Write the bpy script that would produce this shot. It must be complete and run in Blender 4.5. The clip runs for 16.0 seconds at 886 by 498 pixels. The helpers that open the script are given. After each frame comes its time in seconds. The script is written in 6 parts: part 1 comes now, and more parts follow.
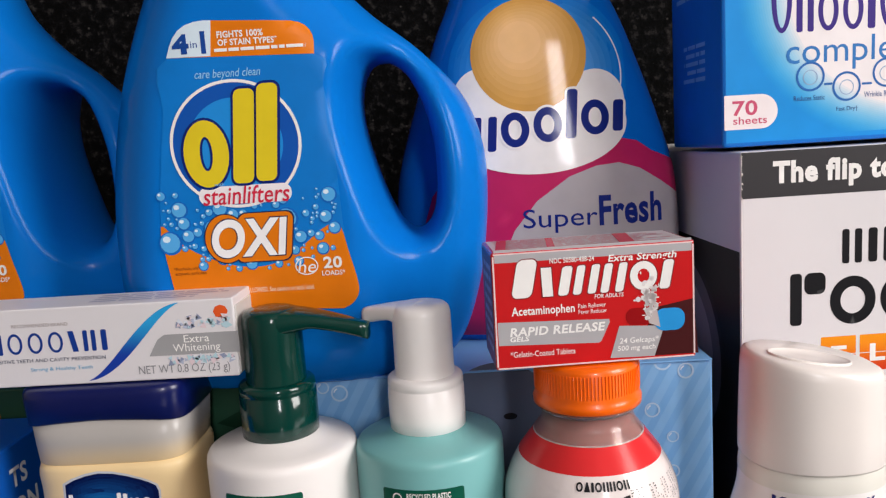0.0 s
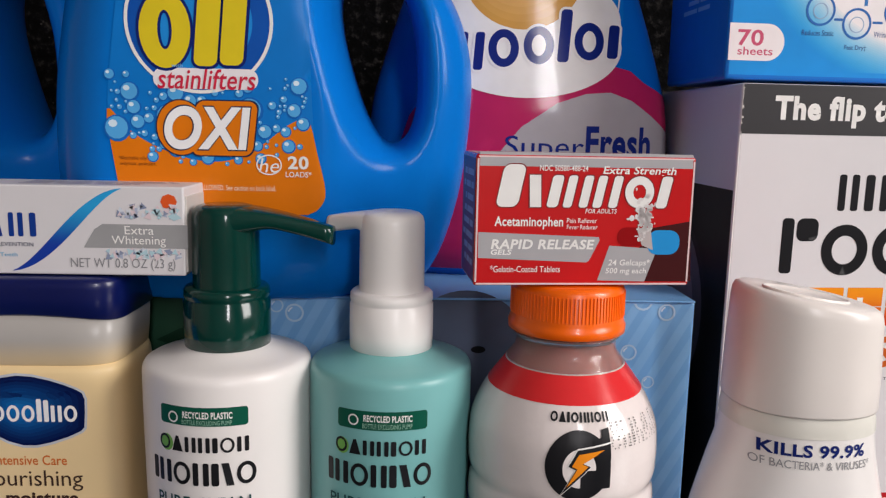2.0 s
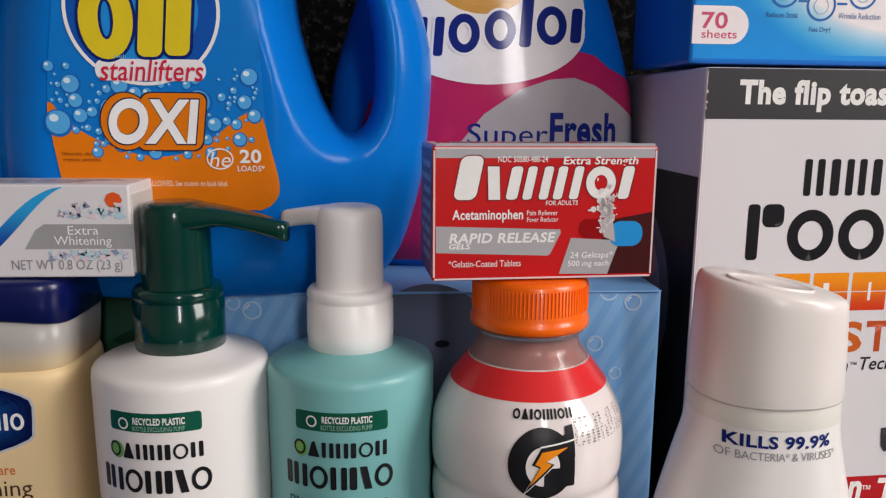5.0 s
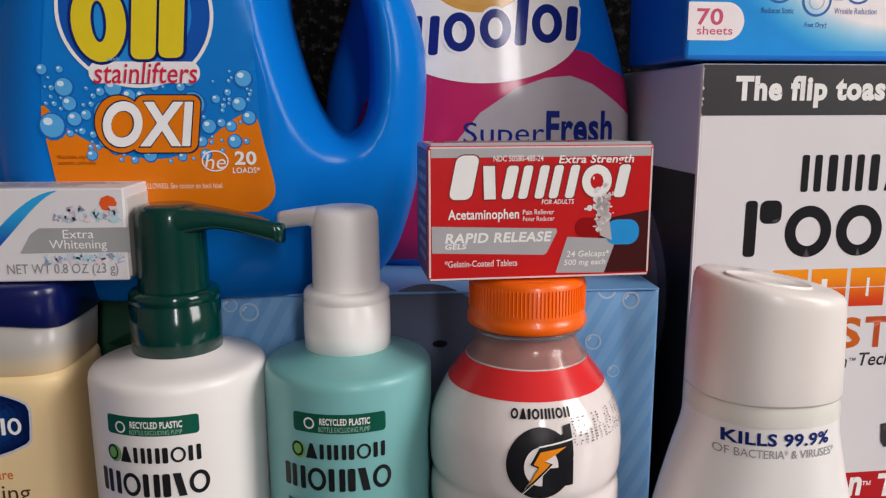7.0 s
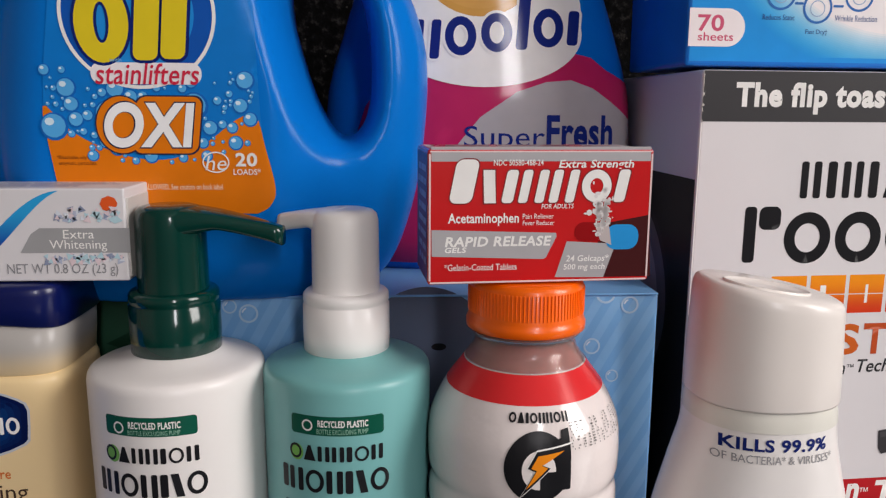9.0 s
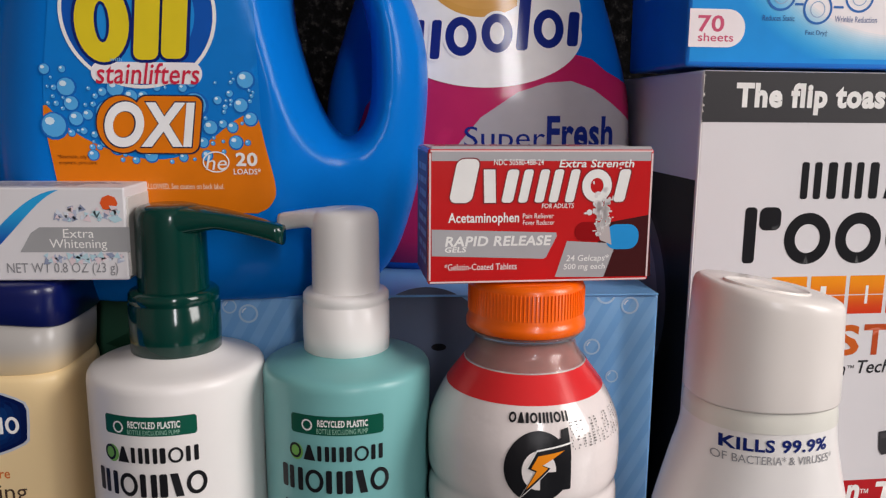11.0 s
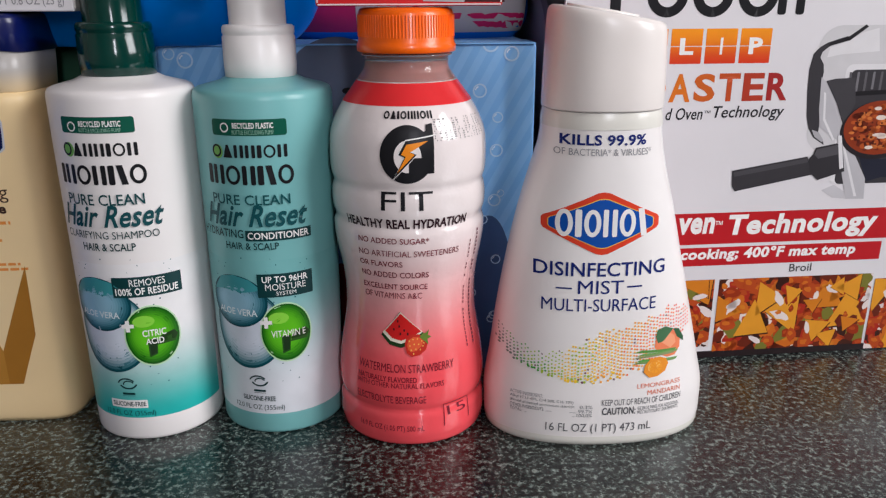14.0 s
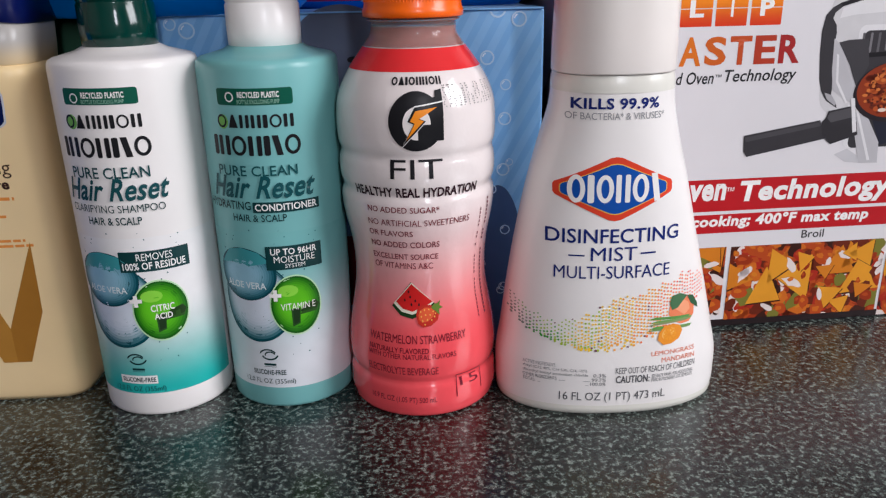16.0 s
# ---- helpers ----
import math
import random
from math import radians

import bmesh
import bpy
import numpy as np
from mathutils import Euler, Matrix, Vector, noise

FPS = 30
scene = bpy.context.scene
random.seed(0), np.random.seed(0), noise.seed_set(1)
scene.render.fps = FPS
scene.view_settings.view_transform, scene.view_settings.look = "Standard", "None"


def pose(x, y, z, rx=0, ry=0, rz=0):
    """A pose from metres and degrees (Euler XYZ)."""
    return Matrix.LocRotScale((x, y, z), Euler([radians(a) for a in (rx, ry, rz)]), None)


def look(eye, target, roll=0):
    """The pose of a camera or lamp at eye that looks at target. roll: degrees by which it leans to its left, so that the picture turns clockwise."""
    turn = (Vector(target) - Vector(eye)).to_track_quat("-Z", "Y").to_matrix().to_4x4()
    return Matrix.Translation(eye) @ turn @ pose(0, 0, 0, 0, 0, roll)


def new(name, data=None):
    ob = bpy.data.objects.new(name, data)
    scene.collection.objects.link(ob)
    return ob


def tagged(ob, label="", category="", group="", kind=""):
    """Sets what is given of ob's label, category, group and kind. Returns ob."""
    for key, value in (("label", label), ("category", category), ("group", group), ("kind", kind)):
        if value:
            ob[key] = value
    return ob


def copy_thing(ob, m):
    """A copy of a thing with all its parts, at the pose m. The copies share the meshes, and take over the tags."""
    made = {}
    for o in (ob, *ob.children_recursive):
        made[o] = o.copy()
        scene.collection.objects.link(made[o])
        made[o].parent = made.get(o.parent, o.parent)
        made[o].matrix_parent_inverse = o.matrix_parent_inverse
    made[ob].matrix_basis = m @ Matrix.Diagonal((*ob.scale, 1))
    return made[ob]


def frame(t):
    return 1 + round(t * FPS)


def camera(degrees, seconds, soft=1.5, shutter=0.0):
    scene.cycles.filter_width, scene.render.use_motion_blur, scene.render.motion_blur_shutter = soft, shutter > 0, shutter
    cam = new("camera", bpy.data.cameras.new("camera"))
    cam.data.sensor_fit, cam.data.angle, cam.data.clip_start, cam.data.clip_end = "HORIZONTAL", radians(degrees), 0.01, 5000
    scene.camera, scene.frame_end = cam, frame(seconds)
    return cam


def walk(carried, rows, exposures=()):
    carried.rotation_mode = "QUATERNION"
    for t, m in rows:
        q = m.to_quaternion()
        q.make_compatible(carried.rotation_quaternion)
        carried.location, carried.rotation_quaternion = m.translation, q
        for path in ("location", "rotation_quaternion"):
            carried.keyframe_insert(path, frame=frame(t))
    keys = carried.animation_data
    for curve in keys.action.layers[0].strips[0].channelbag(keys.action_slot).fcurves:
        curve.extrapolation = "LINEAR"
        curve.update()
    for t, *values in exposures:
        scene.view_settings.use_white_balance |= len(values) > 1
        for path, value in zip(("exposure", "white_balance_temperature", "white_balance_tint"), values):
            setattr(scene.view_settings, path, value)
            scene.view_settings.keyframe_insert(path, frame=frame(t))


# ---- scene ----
cam = camera(60.0, 16.0, soft=1.25)
# seconds, eye (metres), turn (degrees)
PATH = [
    (0, 0.0088, 0.0352, 0.2846, 81.97, 3.47, 0.90),
    (0.5, 0.0043, 0.0505, 0.2660, 80.65, 3.19, 0.76),
    (1, -0.0014, 0.0466, 0.2598, 80.74, 1.69, 0.51),
    (1.5, 0.0001, 0.0538, 0.2539, 81.36, -0.40, -1.01),
    (2, -0.0007, 0.0581, 0.2505, 81.00, -1.18, -1.90),
    (2.5, 0.0015, 0.0627, 0.2525, 79.99, -1.53, -2.50),
    (3, 0.0059, 0.0656, 0.2537, 79.79, -0.88, -3.24),
    (3.5, 0.0063, 0.0674, 0.2535, 79.24, -0.53, -3.54),
    (6, 0.0079, 0.0661, 0.2548, 79.89, -0.34, -3.75),
    (6.5, 0.0084, 0.0665, 0.2558, 79.65, 0.06, -3.82),
    (7, 0.0083, 0.0673, 0.2544, 79.51, 0.13, -3.73),
    (7.5, 0.0080, 0.0653, 0.2547, 79.61, -0.17, -3.56),
    (8, 0.0071, 0.0662, 0.2541, 79.66, -0.14, -3.55),
    (8.5, 0.0086, 0.0663, 0.2540, 79.92, -0.33, -3.57),
    (9, 0.0082, 0.0669, 0.2548, 79.69, -0.37, -3.68),
    (11.5, 0.0081, 0.0668, 0.2530, 80.00, -0.49, -3.67),
    (12, 0.0072, 0.0672, 0.2525, 80.07, -0.82, -3.88),
    (12.5, 0.0248, 0.0368, 0.2563, 79.13, -0.21, -3.27),
    (12.7, 0.0352, 0.0173, 0.2440, 78.06, 0.21, -3.21),
    (13, 0.0478, 0.0010, 0.2268, 76.17, 0.47, -2.90),
    (13.5, 0.0525, -0.0067, 0.2024, 73.46, 0.22, -2.53),
    (14, 0.0552, -0.0116, 0.1993, 71.94, 0.21, -2.83),
    (14.5, 0.0516, -0.0132, 0.1967, 71.10, 0.48, -3.09),
    (15, 0.0528, -0.0109, 0.1949, 70.97, 0.51, -3.00),
    (15.5, 0.0535, -0.0111, 0.1946, 70.75, 0.87, -3.15),
    (16, 0.0509, -0.0087, 0.1930, 70.51, 1.09, -3.08),
]
walk(cam, [(t, pose(x, y, z, rx, ry, rz)) for t, x, y, z, rx, ry, rz in PATH], exposures=[(0.0, 0.14, 6850, 7), (0.5, 0.0, 6850, 7), (1.5, -0.06, 6850, 7), (3.0, -0.18, 6850, 7), (12.0, -0.21, 6800, 7), (13.5, -0.18, 6500, 7), (15.0, -0.09, 6300, 7), (16.0, -0.09, 6300, 7)])

# ---------------------------------------------------------------- light
world = bpy.data.worlds.new("world")
scene.world = world
world.use_nodes = True
wnt = world.node_tree
sky = wnt.nodes.new("ShaderNodeTexSky")
sky.sky_type, sky.sun_disc = "NISHITA", False
sky.sun_elevation, sky.sun_rotation = radians(40), radians(120)
wnt.links.new(sky.outputs["Color"], wnt.nodes["Background"].inputs["Color"])
wnt.nodes["Background"].inputs["Strength"].default_value = 0.12


def area_light(name, eye, target, sx, sy, power, colour):
    data = bpy.data.lights.new(name, "AREA")
    data.shape, data.size, data.size_y, data.energy, data.color = "RECTANGLE", sx, sy, power, colour
    ob = new(name, data)
    ob.matrix_world = look(eye, target)
    return ob


# daylight in the two window openings of the room
area_light("window_daylight", (1.72, -0.55, 1.0), (0.0, -0.2, 0.3), 0.8, 1.1, 38.0, (0.985, 0.94, 0.96))
area_light("window_daylight", (0.55, -1.95, 1.0), (0.05, 0.4, 0.25), 0.2, 1.0, 17.0, (0.95, 0.92, 1.0))

# ---------------------------------------------------------------- materials


def srgb(r, g, b):
    return tuple(((c / 255) / 12.92 if c / 255 <= 0.04045 else ((c / 255 + 0.055) / 1.055) ** 2.4) for c in (r, g, b)) + (1.0,)


def mat(name, colour, rough=0.4, var=0.06, scale=60.0, bump=0.0, bump_scale=400.0, coat=0.0, trans=0.0, sss=0.0, metal=0.0, ior=1.45, fade=None):
    """A surface: base colour with broad and fine variation, uneven gloss and fine relief. fade: (colour, z0, z1) blends upwards."""
    m = bpy.data.materials.new(name)
    m.use_nodes = True
    nt = m.node_tree
    b = nt.nodes["Principled BSDF"]
    tc = nt.nodes.new("ShaderNodeTexCoord")
    broad = nt.nodes.new("ShaderNodeTexNoise")
    broad.inputs["Scale"].default_value, broad.inputs["Detail"].default_value = scale, 6.0
    nt.links.new(tc.outputs["Object"], broad.inputs["Vector"])
    ramp = nt.nodes.new("ShaderNodeMapRange")
    ramp.inputs["From Min"].default_value, ramp.inputs["From Max"].default_value = 0.3, 0.7
    ramp.inputs["To Min"].default_value, ramp.inputs["To Max"].default_value = 1 - var, 1 + var
    nt.links.new(broad.outputs["Fac"], ramp.inputs["Value"])
    mul = nt.nodes.new("ShaderNodeVectorMath")
    mul.operation = "SCALE"
    mul.inputs[0].default_value = colour[:3]
    nt.links.new(ramp.outputs["Result"], mul.inputs["Scale"])
    if fade:
        sep = nt.nodes.new("ShaderNodeSeparateXYZ")
        nt.links.new(tc.outputs["Object"], sep.inputs[0])
        rng = nt.nodes.new("ShaderNodeMapRange")
        rng.interpolation_type = "SMOOTHSTEP"
        rng.inputs["From Min"].default_value, rng.inputs["From Max"].default_value = fade[1], fade[2]
        nt.links.new(sep.outputs["Z"], rng.inputs["Value"])
        mix = nt.nodes.new("ShaderNodeMix")
        mix.data_type = "RGBA"
        mix.inputs["A"].default_value, mix.inputs["B"].default_value = colour, fade[0]
        nt.links.new(rng.outputs["Result"], mix.inputs["Factor"])
        nt.links.new(mix.outputs["Result"], mul.inputs[0])
    nt.links.new(mul.outputs["Vector"], b.inputs["Base Color"])
    rr = nt.nodes.new("ShaderNodeMapRange")
    rr.inputs["To Min"].default_value, rr.inputs["To Max"].default_value = max(rough - 0.015, 0.02), rough + 0.02
    fine = nt.nodes.new("ShaderNodeTexNoise")
    fine.inputs["Scale"].default_value, fine.inputs["Detail"].default_value = bump_scale, 3.0
    nt.links.new(tc.outputs["Object"], fine.inputs["Vector"])
    nt.links.new(fine.outputs["Fac"], rr.inputs["Value"])
    nt.links.new(rr.outputs["Result"], b.inputs["Roughness"])
    if bump:
        bp = nt.nodes.new("ShaderNodeBump")
        bp.inputs["Strength"].default_value, bp.inputs["Distance"].default_value = bump, 0.0005
        nt.links.new(fine.outputs["Fac"], bp.inputs["Height"])
        nt.links.new(bp.outputs["Normal"], b.inputs["Normal"])
    b.inputs["Coat Weight"].default_value = coat
    b.inputs["Coat Roughness"].default_value = 0.08
    b.inputs["Transmission Weight"].default_value = trans
    b.inputs["Metallic"].default_value = metal
    b.inputs["IOR"].default_value = ior
    if sss:
        b.inputs["Subsurface Weight"].default_value = sss
        b.inputs["Subsurface Radius"].default_value = (0.01, 0.008, 0.006)
        b.inputs["Subsurface Scale"].default_value = 0.6
    return m


def speckled(name, dark, mid, light, size, rough, coat=0.0, bump=0.0, ramp=(0.42, 0.54, 0.66), fine=0.62):
    """Stone-like laminate: irregular flecks of three tones."""
    m = bpy.data.materials.new(name)
    m.use_nodes = True
    nt = m.node_tree
    b = nt.nodes["Principled BSDF"]
    tc = nt.nodes.new("ShaderNodeTexCoord")
    warp = nt.nodes.new("ShaderNodeTexNoise")
    warp.inputs["Scale"].default_value, warp.inputs["Detail"].default_value = size * 0.7, 4.0
    nt.links.new(tc.outputs["Object"], warp.inputs["Vector"])
    n1 = nt.nodes.new("ShaderNodeTexNoise")
    n1.inputs["Scale"].default_value, n1.inputs["Detail"].default_value, n1.inputs["Roughness"].default_value = size, 5.0, fine
    nt.links.new(tc.outputs["Object"], n1.inputs["Vector"])
    cr = nt.nodes.new("ShaderNodeValToRGB")
    cr.color_ramp.elements[0].position, cr.color_ramp.elements[0].color = ramp[0], dark
    cr.color_ramp.elements[1].position, cr.color_ramp.elements[1].color = ramp[2], light
    e = cr.color_ramp.elements.new(ramp[1])
    e.color = mid
    nt.links.new(n1.outputs["Fac"], cr.inputs["Fac"])
    vo = nt.nodes.new("ShaderNodeTexVoronoi")
    vo.inputs["Scale"].default_value = size * 1.1
    nt.links.new(tc.outputs["Object"], vo.inputs["Vector"])
    vr = nt.nodes.new("ShaderNodeMapRange")
    vr.inputs["From Min"].default_value, vr.inputs["From Max"].default_value = 0.16, 0.1
    nt.links.new(vo.outputs["Distance"], vr.inputs["Value"])
    gate = nt.nodes.new("ShaderNodeMath")
    gate.operation = "MULTIPLY"
    gr = nt.nodes.new("ShaderNodeMapRange")
    gr.inputs["From Min"].default_value, gr.inputs["From Max"].default_value = 0.5, 0.6
    nt.links.new(warp.outputs["Fac"], gr.inputs["Value"])
    nt.links.new(vr.outputs["Result"], gate.inputs[0])
    nt.links.new(gr.outputs["Result"], gate.inputs[1])
    mix = nt.nodes.new("ShaderNodeMix")
    mix.data_type = "RGBA"
    mix.inputs["B"].default_value = tuple(min(1, 1.6 * c) for c in light[:3]) + (1,)
    nt.links.new(gate.outputs["Value"], mix.inputs["Factor"])
    nt.links.new(cr.outputs["Color"], mix.inputs["A"])
    nt.links.new(mix.outputs["Result"], b.inputs["Base Color"])
    rr = nt.nodes.new("ShaderNodeMapRange")
    rr.inputs["To Min"].default_value, rr.inputs["To Max"].default_value = rough - 0.08, rough + 0.1
    nt.links.new(warp.outputs["Fac"], rr.inputs["Value"])
    nt.links.new(rr.outputs["Result"], b.inputs["Roughness"])
    if bump:
        bp = nt.nodes.new("ShaderNodeBump")
        bp.inputs["Strength"].default_value, bp.inputs["Distance"].default_value = bump, 0.002
        nt.links.new(n1.outputs["Fac"], bp.inputs["Height"])
        nt.links.new(bp.outputs["Normal"], b.inputs["Normal"])
    b.inputs["Coat Weight"].default_value = coat
    return m


BLUE = mat("blue_plastic", srgb(0, 114, 206), 0.19, 0.03, 20, 0.0, 900, ior=1.22)
BLUE_CAP = mat("blue_cap", srgb(20, 90, 190), 0.35)
SNUG_BLUE = mat("sky_blue_film", srgb(0, 104, 200), 0.085, 0.05, 20, ior=1.35)
WHITE_PL = mat("white_plastic", srgb(236, 232, 230), 0.32, 0.02, 30, 0.0, 700)
WHITE_CAP = mat("white_cap_plastic", srgb(238, 231, 226), 0.26, 0.02, 30, 0.0, 700)
MILKY = mat("milky_plastic", srgb(230, 228, 219), 0.22, 0.02, 30)
PUMP_WHITE = mat("white_pump_plastic", srgb(248, 245, 243), 0.28, 0.02, 30, 0.0, 700)
GREEN_PL = mat("dark_green_plastic", srgb(0, 52, 45), 0.13, 0.05, 40, 0.0, 500, coat=0.2)
MINT = mat("mint_plastic", srgb(122, 184, 184), 0.32, 0.03, 30, 0.0, 700)
ORANGE_CAP = mat("orange_plastic", srgb(255, 106, 6), 0.3, 0.03, 60, 0.0, 600, coat=0.2)
CLEAR = mat("clear_plastic", srgb(250, 240, 236), 0.06, 0.0, 30, trans=0.85, ior=1.3)
SLEEVE = mat("printed_sleeve_film", srgb(244, 84, 92), 0.14, 0.03, 40, 0.9, 90, coat=0.5, fade=(srgb(238, 228, 226), 0.035, 0.112))
CREAM = mat("cream_plastic", srgb(238, 210, 160), 0.34, 0.03, 25, 0.0, 600)
FROST = mat("frosted_plastic", srgb(222, 198, 158), 0.3, 0.04, 25, fade=(srgb(176, 172, 168), 0.161, 0.172))
NAVY_PL = mat("navy_plastic", srgb(6, 18, 78), 0.3, 0.04, 30, 0.0, 600, coat=0.2)
CARD = mat("white_card", srgb(222, 219, 222), 0.42, 0.03, 14, 0.05, 300)
CARD_TOP = mat("card_edge", srgb(205, 200, 196), 0.6, 0.06, 60, 0.1, 500)
BLACK_CARD = mat("black_card", srgb(44, 42, 46), 0.45, 0.08, 30, 0.05, 300)
COUNTER = speckled("dark_stone_laminate", (0.003, 0.004, 0.004, 1), (0.030, 0.041, 0.037, 1), (0.24, 0.30, 0.27, 1), 360.0, 0.25, coat=0.12, ramp=(0.45, 0.53, 0.62), fine=0.74)
BACKSPLASH = speckled("dark_fleecy_cloth", (0.0008, 0.0008, 0.001, 1), (0.0035, 0.0034, 0.004, 1), (0.030, 0.027, 0.026, 1), 150.0, 0.85, bump=0.9, ramp=(0.46, 0.55, 0.68))
BACKSPLASH.node_tree.nodes["Principled BSDF"].inputs["Specular IOR Level"].default_value = 0.08
PAINT = mat("room_paint", srgb(174, 167, 162), 0.8, 0.04, 4, 0.1, 120)
FLOOR_MAT = mat("floor_vinyl", srgb(120, 104, 90), 0.5, 0.1, 5)

# ---------------------------------------------------------------- building helpers


def thing(name, x, y, z, yaw=0.0, label="", category="", group=""):
    ob = new(name)
    ob.empty_display_size = 0.02
    ob.matrix_world = pose(x, y, z, 0, 0, yaw)
    return tagged(ob, label, category, group)


def part(name, bm, material, parent, label="", smooth=True, kind=""):
    """Links a bmesh (or a mesh) as one object under a thing or a part, in the parent's own axes."""
    if isinstance(bm, bpy.types.Mesh):
        me = bm
    else:
        me = bpy.data.meshes.new(name)
        bm.to_mesh(me)
        bm.free()
    for p in me.polygons:
        p.use_smooth = smooth
    me.materials.append(material)
    ob = new(name, me)
    ob.parent = parent
    return tagged(ob, label, kind=kind)


def solid(name, bm, material, label, category="", smooth=False, kind="structure"):
    ob = part(name, bm, material, None, "", smooth)
    return tagged(ob, label, category, kind=kind)


def rbox(x0, x1, y0, y1, z0, z1, r=0.0, seg=2):
    bm = bmesh.new()
    bmesh.ops.create_cube(bm, size=1.0)
    for v in bm.verts:
        v.co = ((x0 + x1) / 2 + v.co.x * (x1 - x0), (y0 + y1) / 2 + v.co.y * (y1 - y0), (z0 + z1) / 2 + v.co.z * (z1 - z0))
    if r:
        bmesh.ops.bevel(bm, geom=bm.edges[:], offset=r, segments=seg, affect="EDGES", profile=0.5)
    return bm


def loft(rings, seg=64, power=2.0, closed=(True, True)):
    """Rings of (z, half width, half depth[, dx, dy]) joined into a skin; power above 2 squares the section."""
    bm = bmesh.new()
    loops = []
    for ring in rings:
        z, a, b = ring[:3]
        dx, dy = ring[3:5] if len(ring) > 3 else (0.0, 0.0)
        loop = []
        for i in range(seg):
            t = 2 * math.pi * i / seg
            c, s = math.cos(t), math.sin(t)
            loop.append(bm.verts.new((dx + a * math.copysign(abs(c) ** (2 / power), c), dy + b * math.copysign(abs(s) ** (2 / power), s), z)))
        loops.append(loop)
    for p, q in zip(loops, loops[1:]):
        for i in range(seg):
            bm.faces.new((p[i], p[(i + 1) % seg], q[(i + 1) % seg], q[i]))
    if closed[0]:
        bm.faces.new(loops[0][::-1])
    if closed[1]:
        bm.faces.new(loops[-1])
    return bm


def curve_through(pairs, n=80):
    """A smooth, monotone-in-z profile through (z, r) pairs."""
    z = np.array([p[0] for p in pairs])
    out = [z[0] + (z[-1] - z[0]) * i / (n - 1) for i in range(n)]
    cols = []
    for k in range(1, len(pairs[0])):
        r = np.array([p[k] for p in pairs])
        m = np.gradient(r, z)
        vals = []
        for q in out:
            i = min(max(int(np.searchsorted(z, q)) - 1, 0), len(z) - 2)
            h = z[i + 1] - z[i]
            t = (q - z[i]) / h
            vals.append((2 * t**3 - 3 * t**2 + 1) * r[i] + (t**3 - 2 * t**2 + t) * h * m[i] + (-2 * t**3 + 3 * t**2) * r[i + 1] + (t**3 - t**2) * h * m[i + 1])
        cols.append(vals)
    return list(zip(out, *cols))


def surface_nets(f, lo, hi, cell):
    """The skin where f(x, y, z), a function on arrays, is nought."""
    n = [int(math.ceil((h - l) / cell)) + 1 for l, h in zip(lo, hi)]
    ax = [lo[k] + cell * np.arange(n[k]) for k in range(3)]
    X, Y, Z = np.meshgrid(*ax, indexing="ij")
    V = f(X, Y, Z)
    S = V < 0
    pos, cnt = np.zeros((n[0] - 1, n[1] - 1, n[2] - 1, 3)), np.zeros((n[0] - 1, n[1] - 1, n[2] - 1))
    cut = lambda o: tuple(slice(o[k], o[k] + n[k] - 1) for k in range(3))
    corners = [(i, j, k) for i in (0, 1) for j in (0, 1) for k in (0, 1)]
    for a in corners:
        for d in range(3):
            if a[d] == 0:
                b = tuple(a[k] + (k == d) for k in range(3))
                va, vb, sa, sb = V[cut(a)], V[cut(b)], S[cut(a)], S[cut(b)]
                hit = sa != sb
                t = np.where(hit, va / np.where(va == vb, 1, va - vb), 0)
                for k in range(3):
                    pos[..., k] += np.where(hit, a[k] + (t if k == d else 0), 0)
                cnt += hit
    live = cnt > 0
    ids = np.full(live.shape, -1)
    ids[live] = np.arange(live.sum())
    base = np.stack(np.nonzero(live), 1)
    verts = np.array(lo) + cell * (base + pos[live] / cnt[live][:, None])
    faces = []
    for d in range(3):
        u, w = (d + 1) % 3, (d + 2) % 3
        s0, s1 = [slice(1, n[k] - 1) for k in range(3)], [slice(1, n[k] - 1) for k in range(3)]
        s0[d], s1[d] = slice(0, n[d] - 1), slice(1, n[d])
        flip = S[tuple(s0)] != S[tuple(s1)]
        inside = S[tuple(s0)]
        idx = np.stack(np.nonzero(flip), 1)
        first = inside[flip]
        off = np.ones(3, int)
        off[d] = 0
        c = idx + off
        def cell_id(du, dw):
            q = c.copy()
            q[:, u] -= du
            q[:, w] -= dw
            return ids[q[:, 0], q[:, 1], q[:, 2]]
        quad = np.stack([cell_id(1, 1), cell_id(0, 1), cell_id(0, 0), cell_id(1, 0)], 1)
        quad[~first] = quad[~first][:, ::-1]
        faces += quad.tolist()
    me = bpy.data.meshes.new("skin")
    me.from_pydata(verts.tolist(), [], faces)
    return me


# ---------------------------------------------------------------- the room and the counter
solid("counter", rbox(-1.6, 1.75, -0.12, 0.70, -0.04, 0.0, 0.006), COUNTER, "dark green-grey speckled stone-look countertop", "countertop")
solid("backdrop", rbox(-1.2, 1.2, 0.64, 0.66, 0.001, 0.95, 0.004), BACKSPLASH, "dark fleecy cloth hanging behind the display", "backdrop")
# unseen room shell, added to bounce and contain the window light
solid("wall_north", rbox(-1.6, 1.8, 0.70, 0.80, -0.9, 1.6), PAINT, "unseen plain wall behind the counter, added to bounce light", "wall")
solid("wall_west", rbox(-1.7, -1.6, -2.1, 0.80, -0.9, 1.6), PAINT, "unseen plain side wall, added to bounce light", "wall")
bm = bmesh.new()
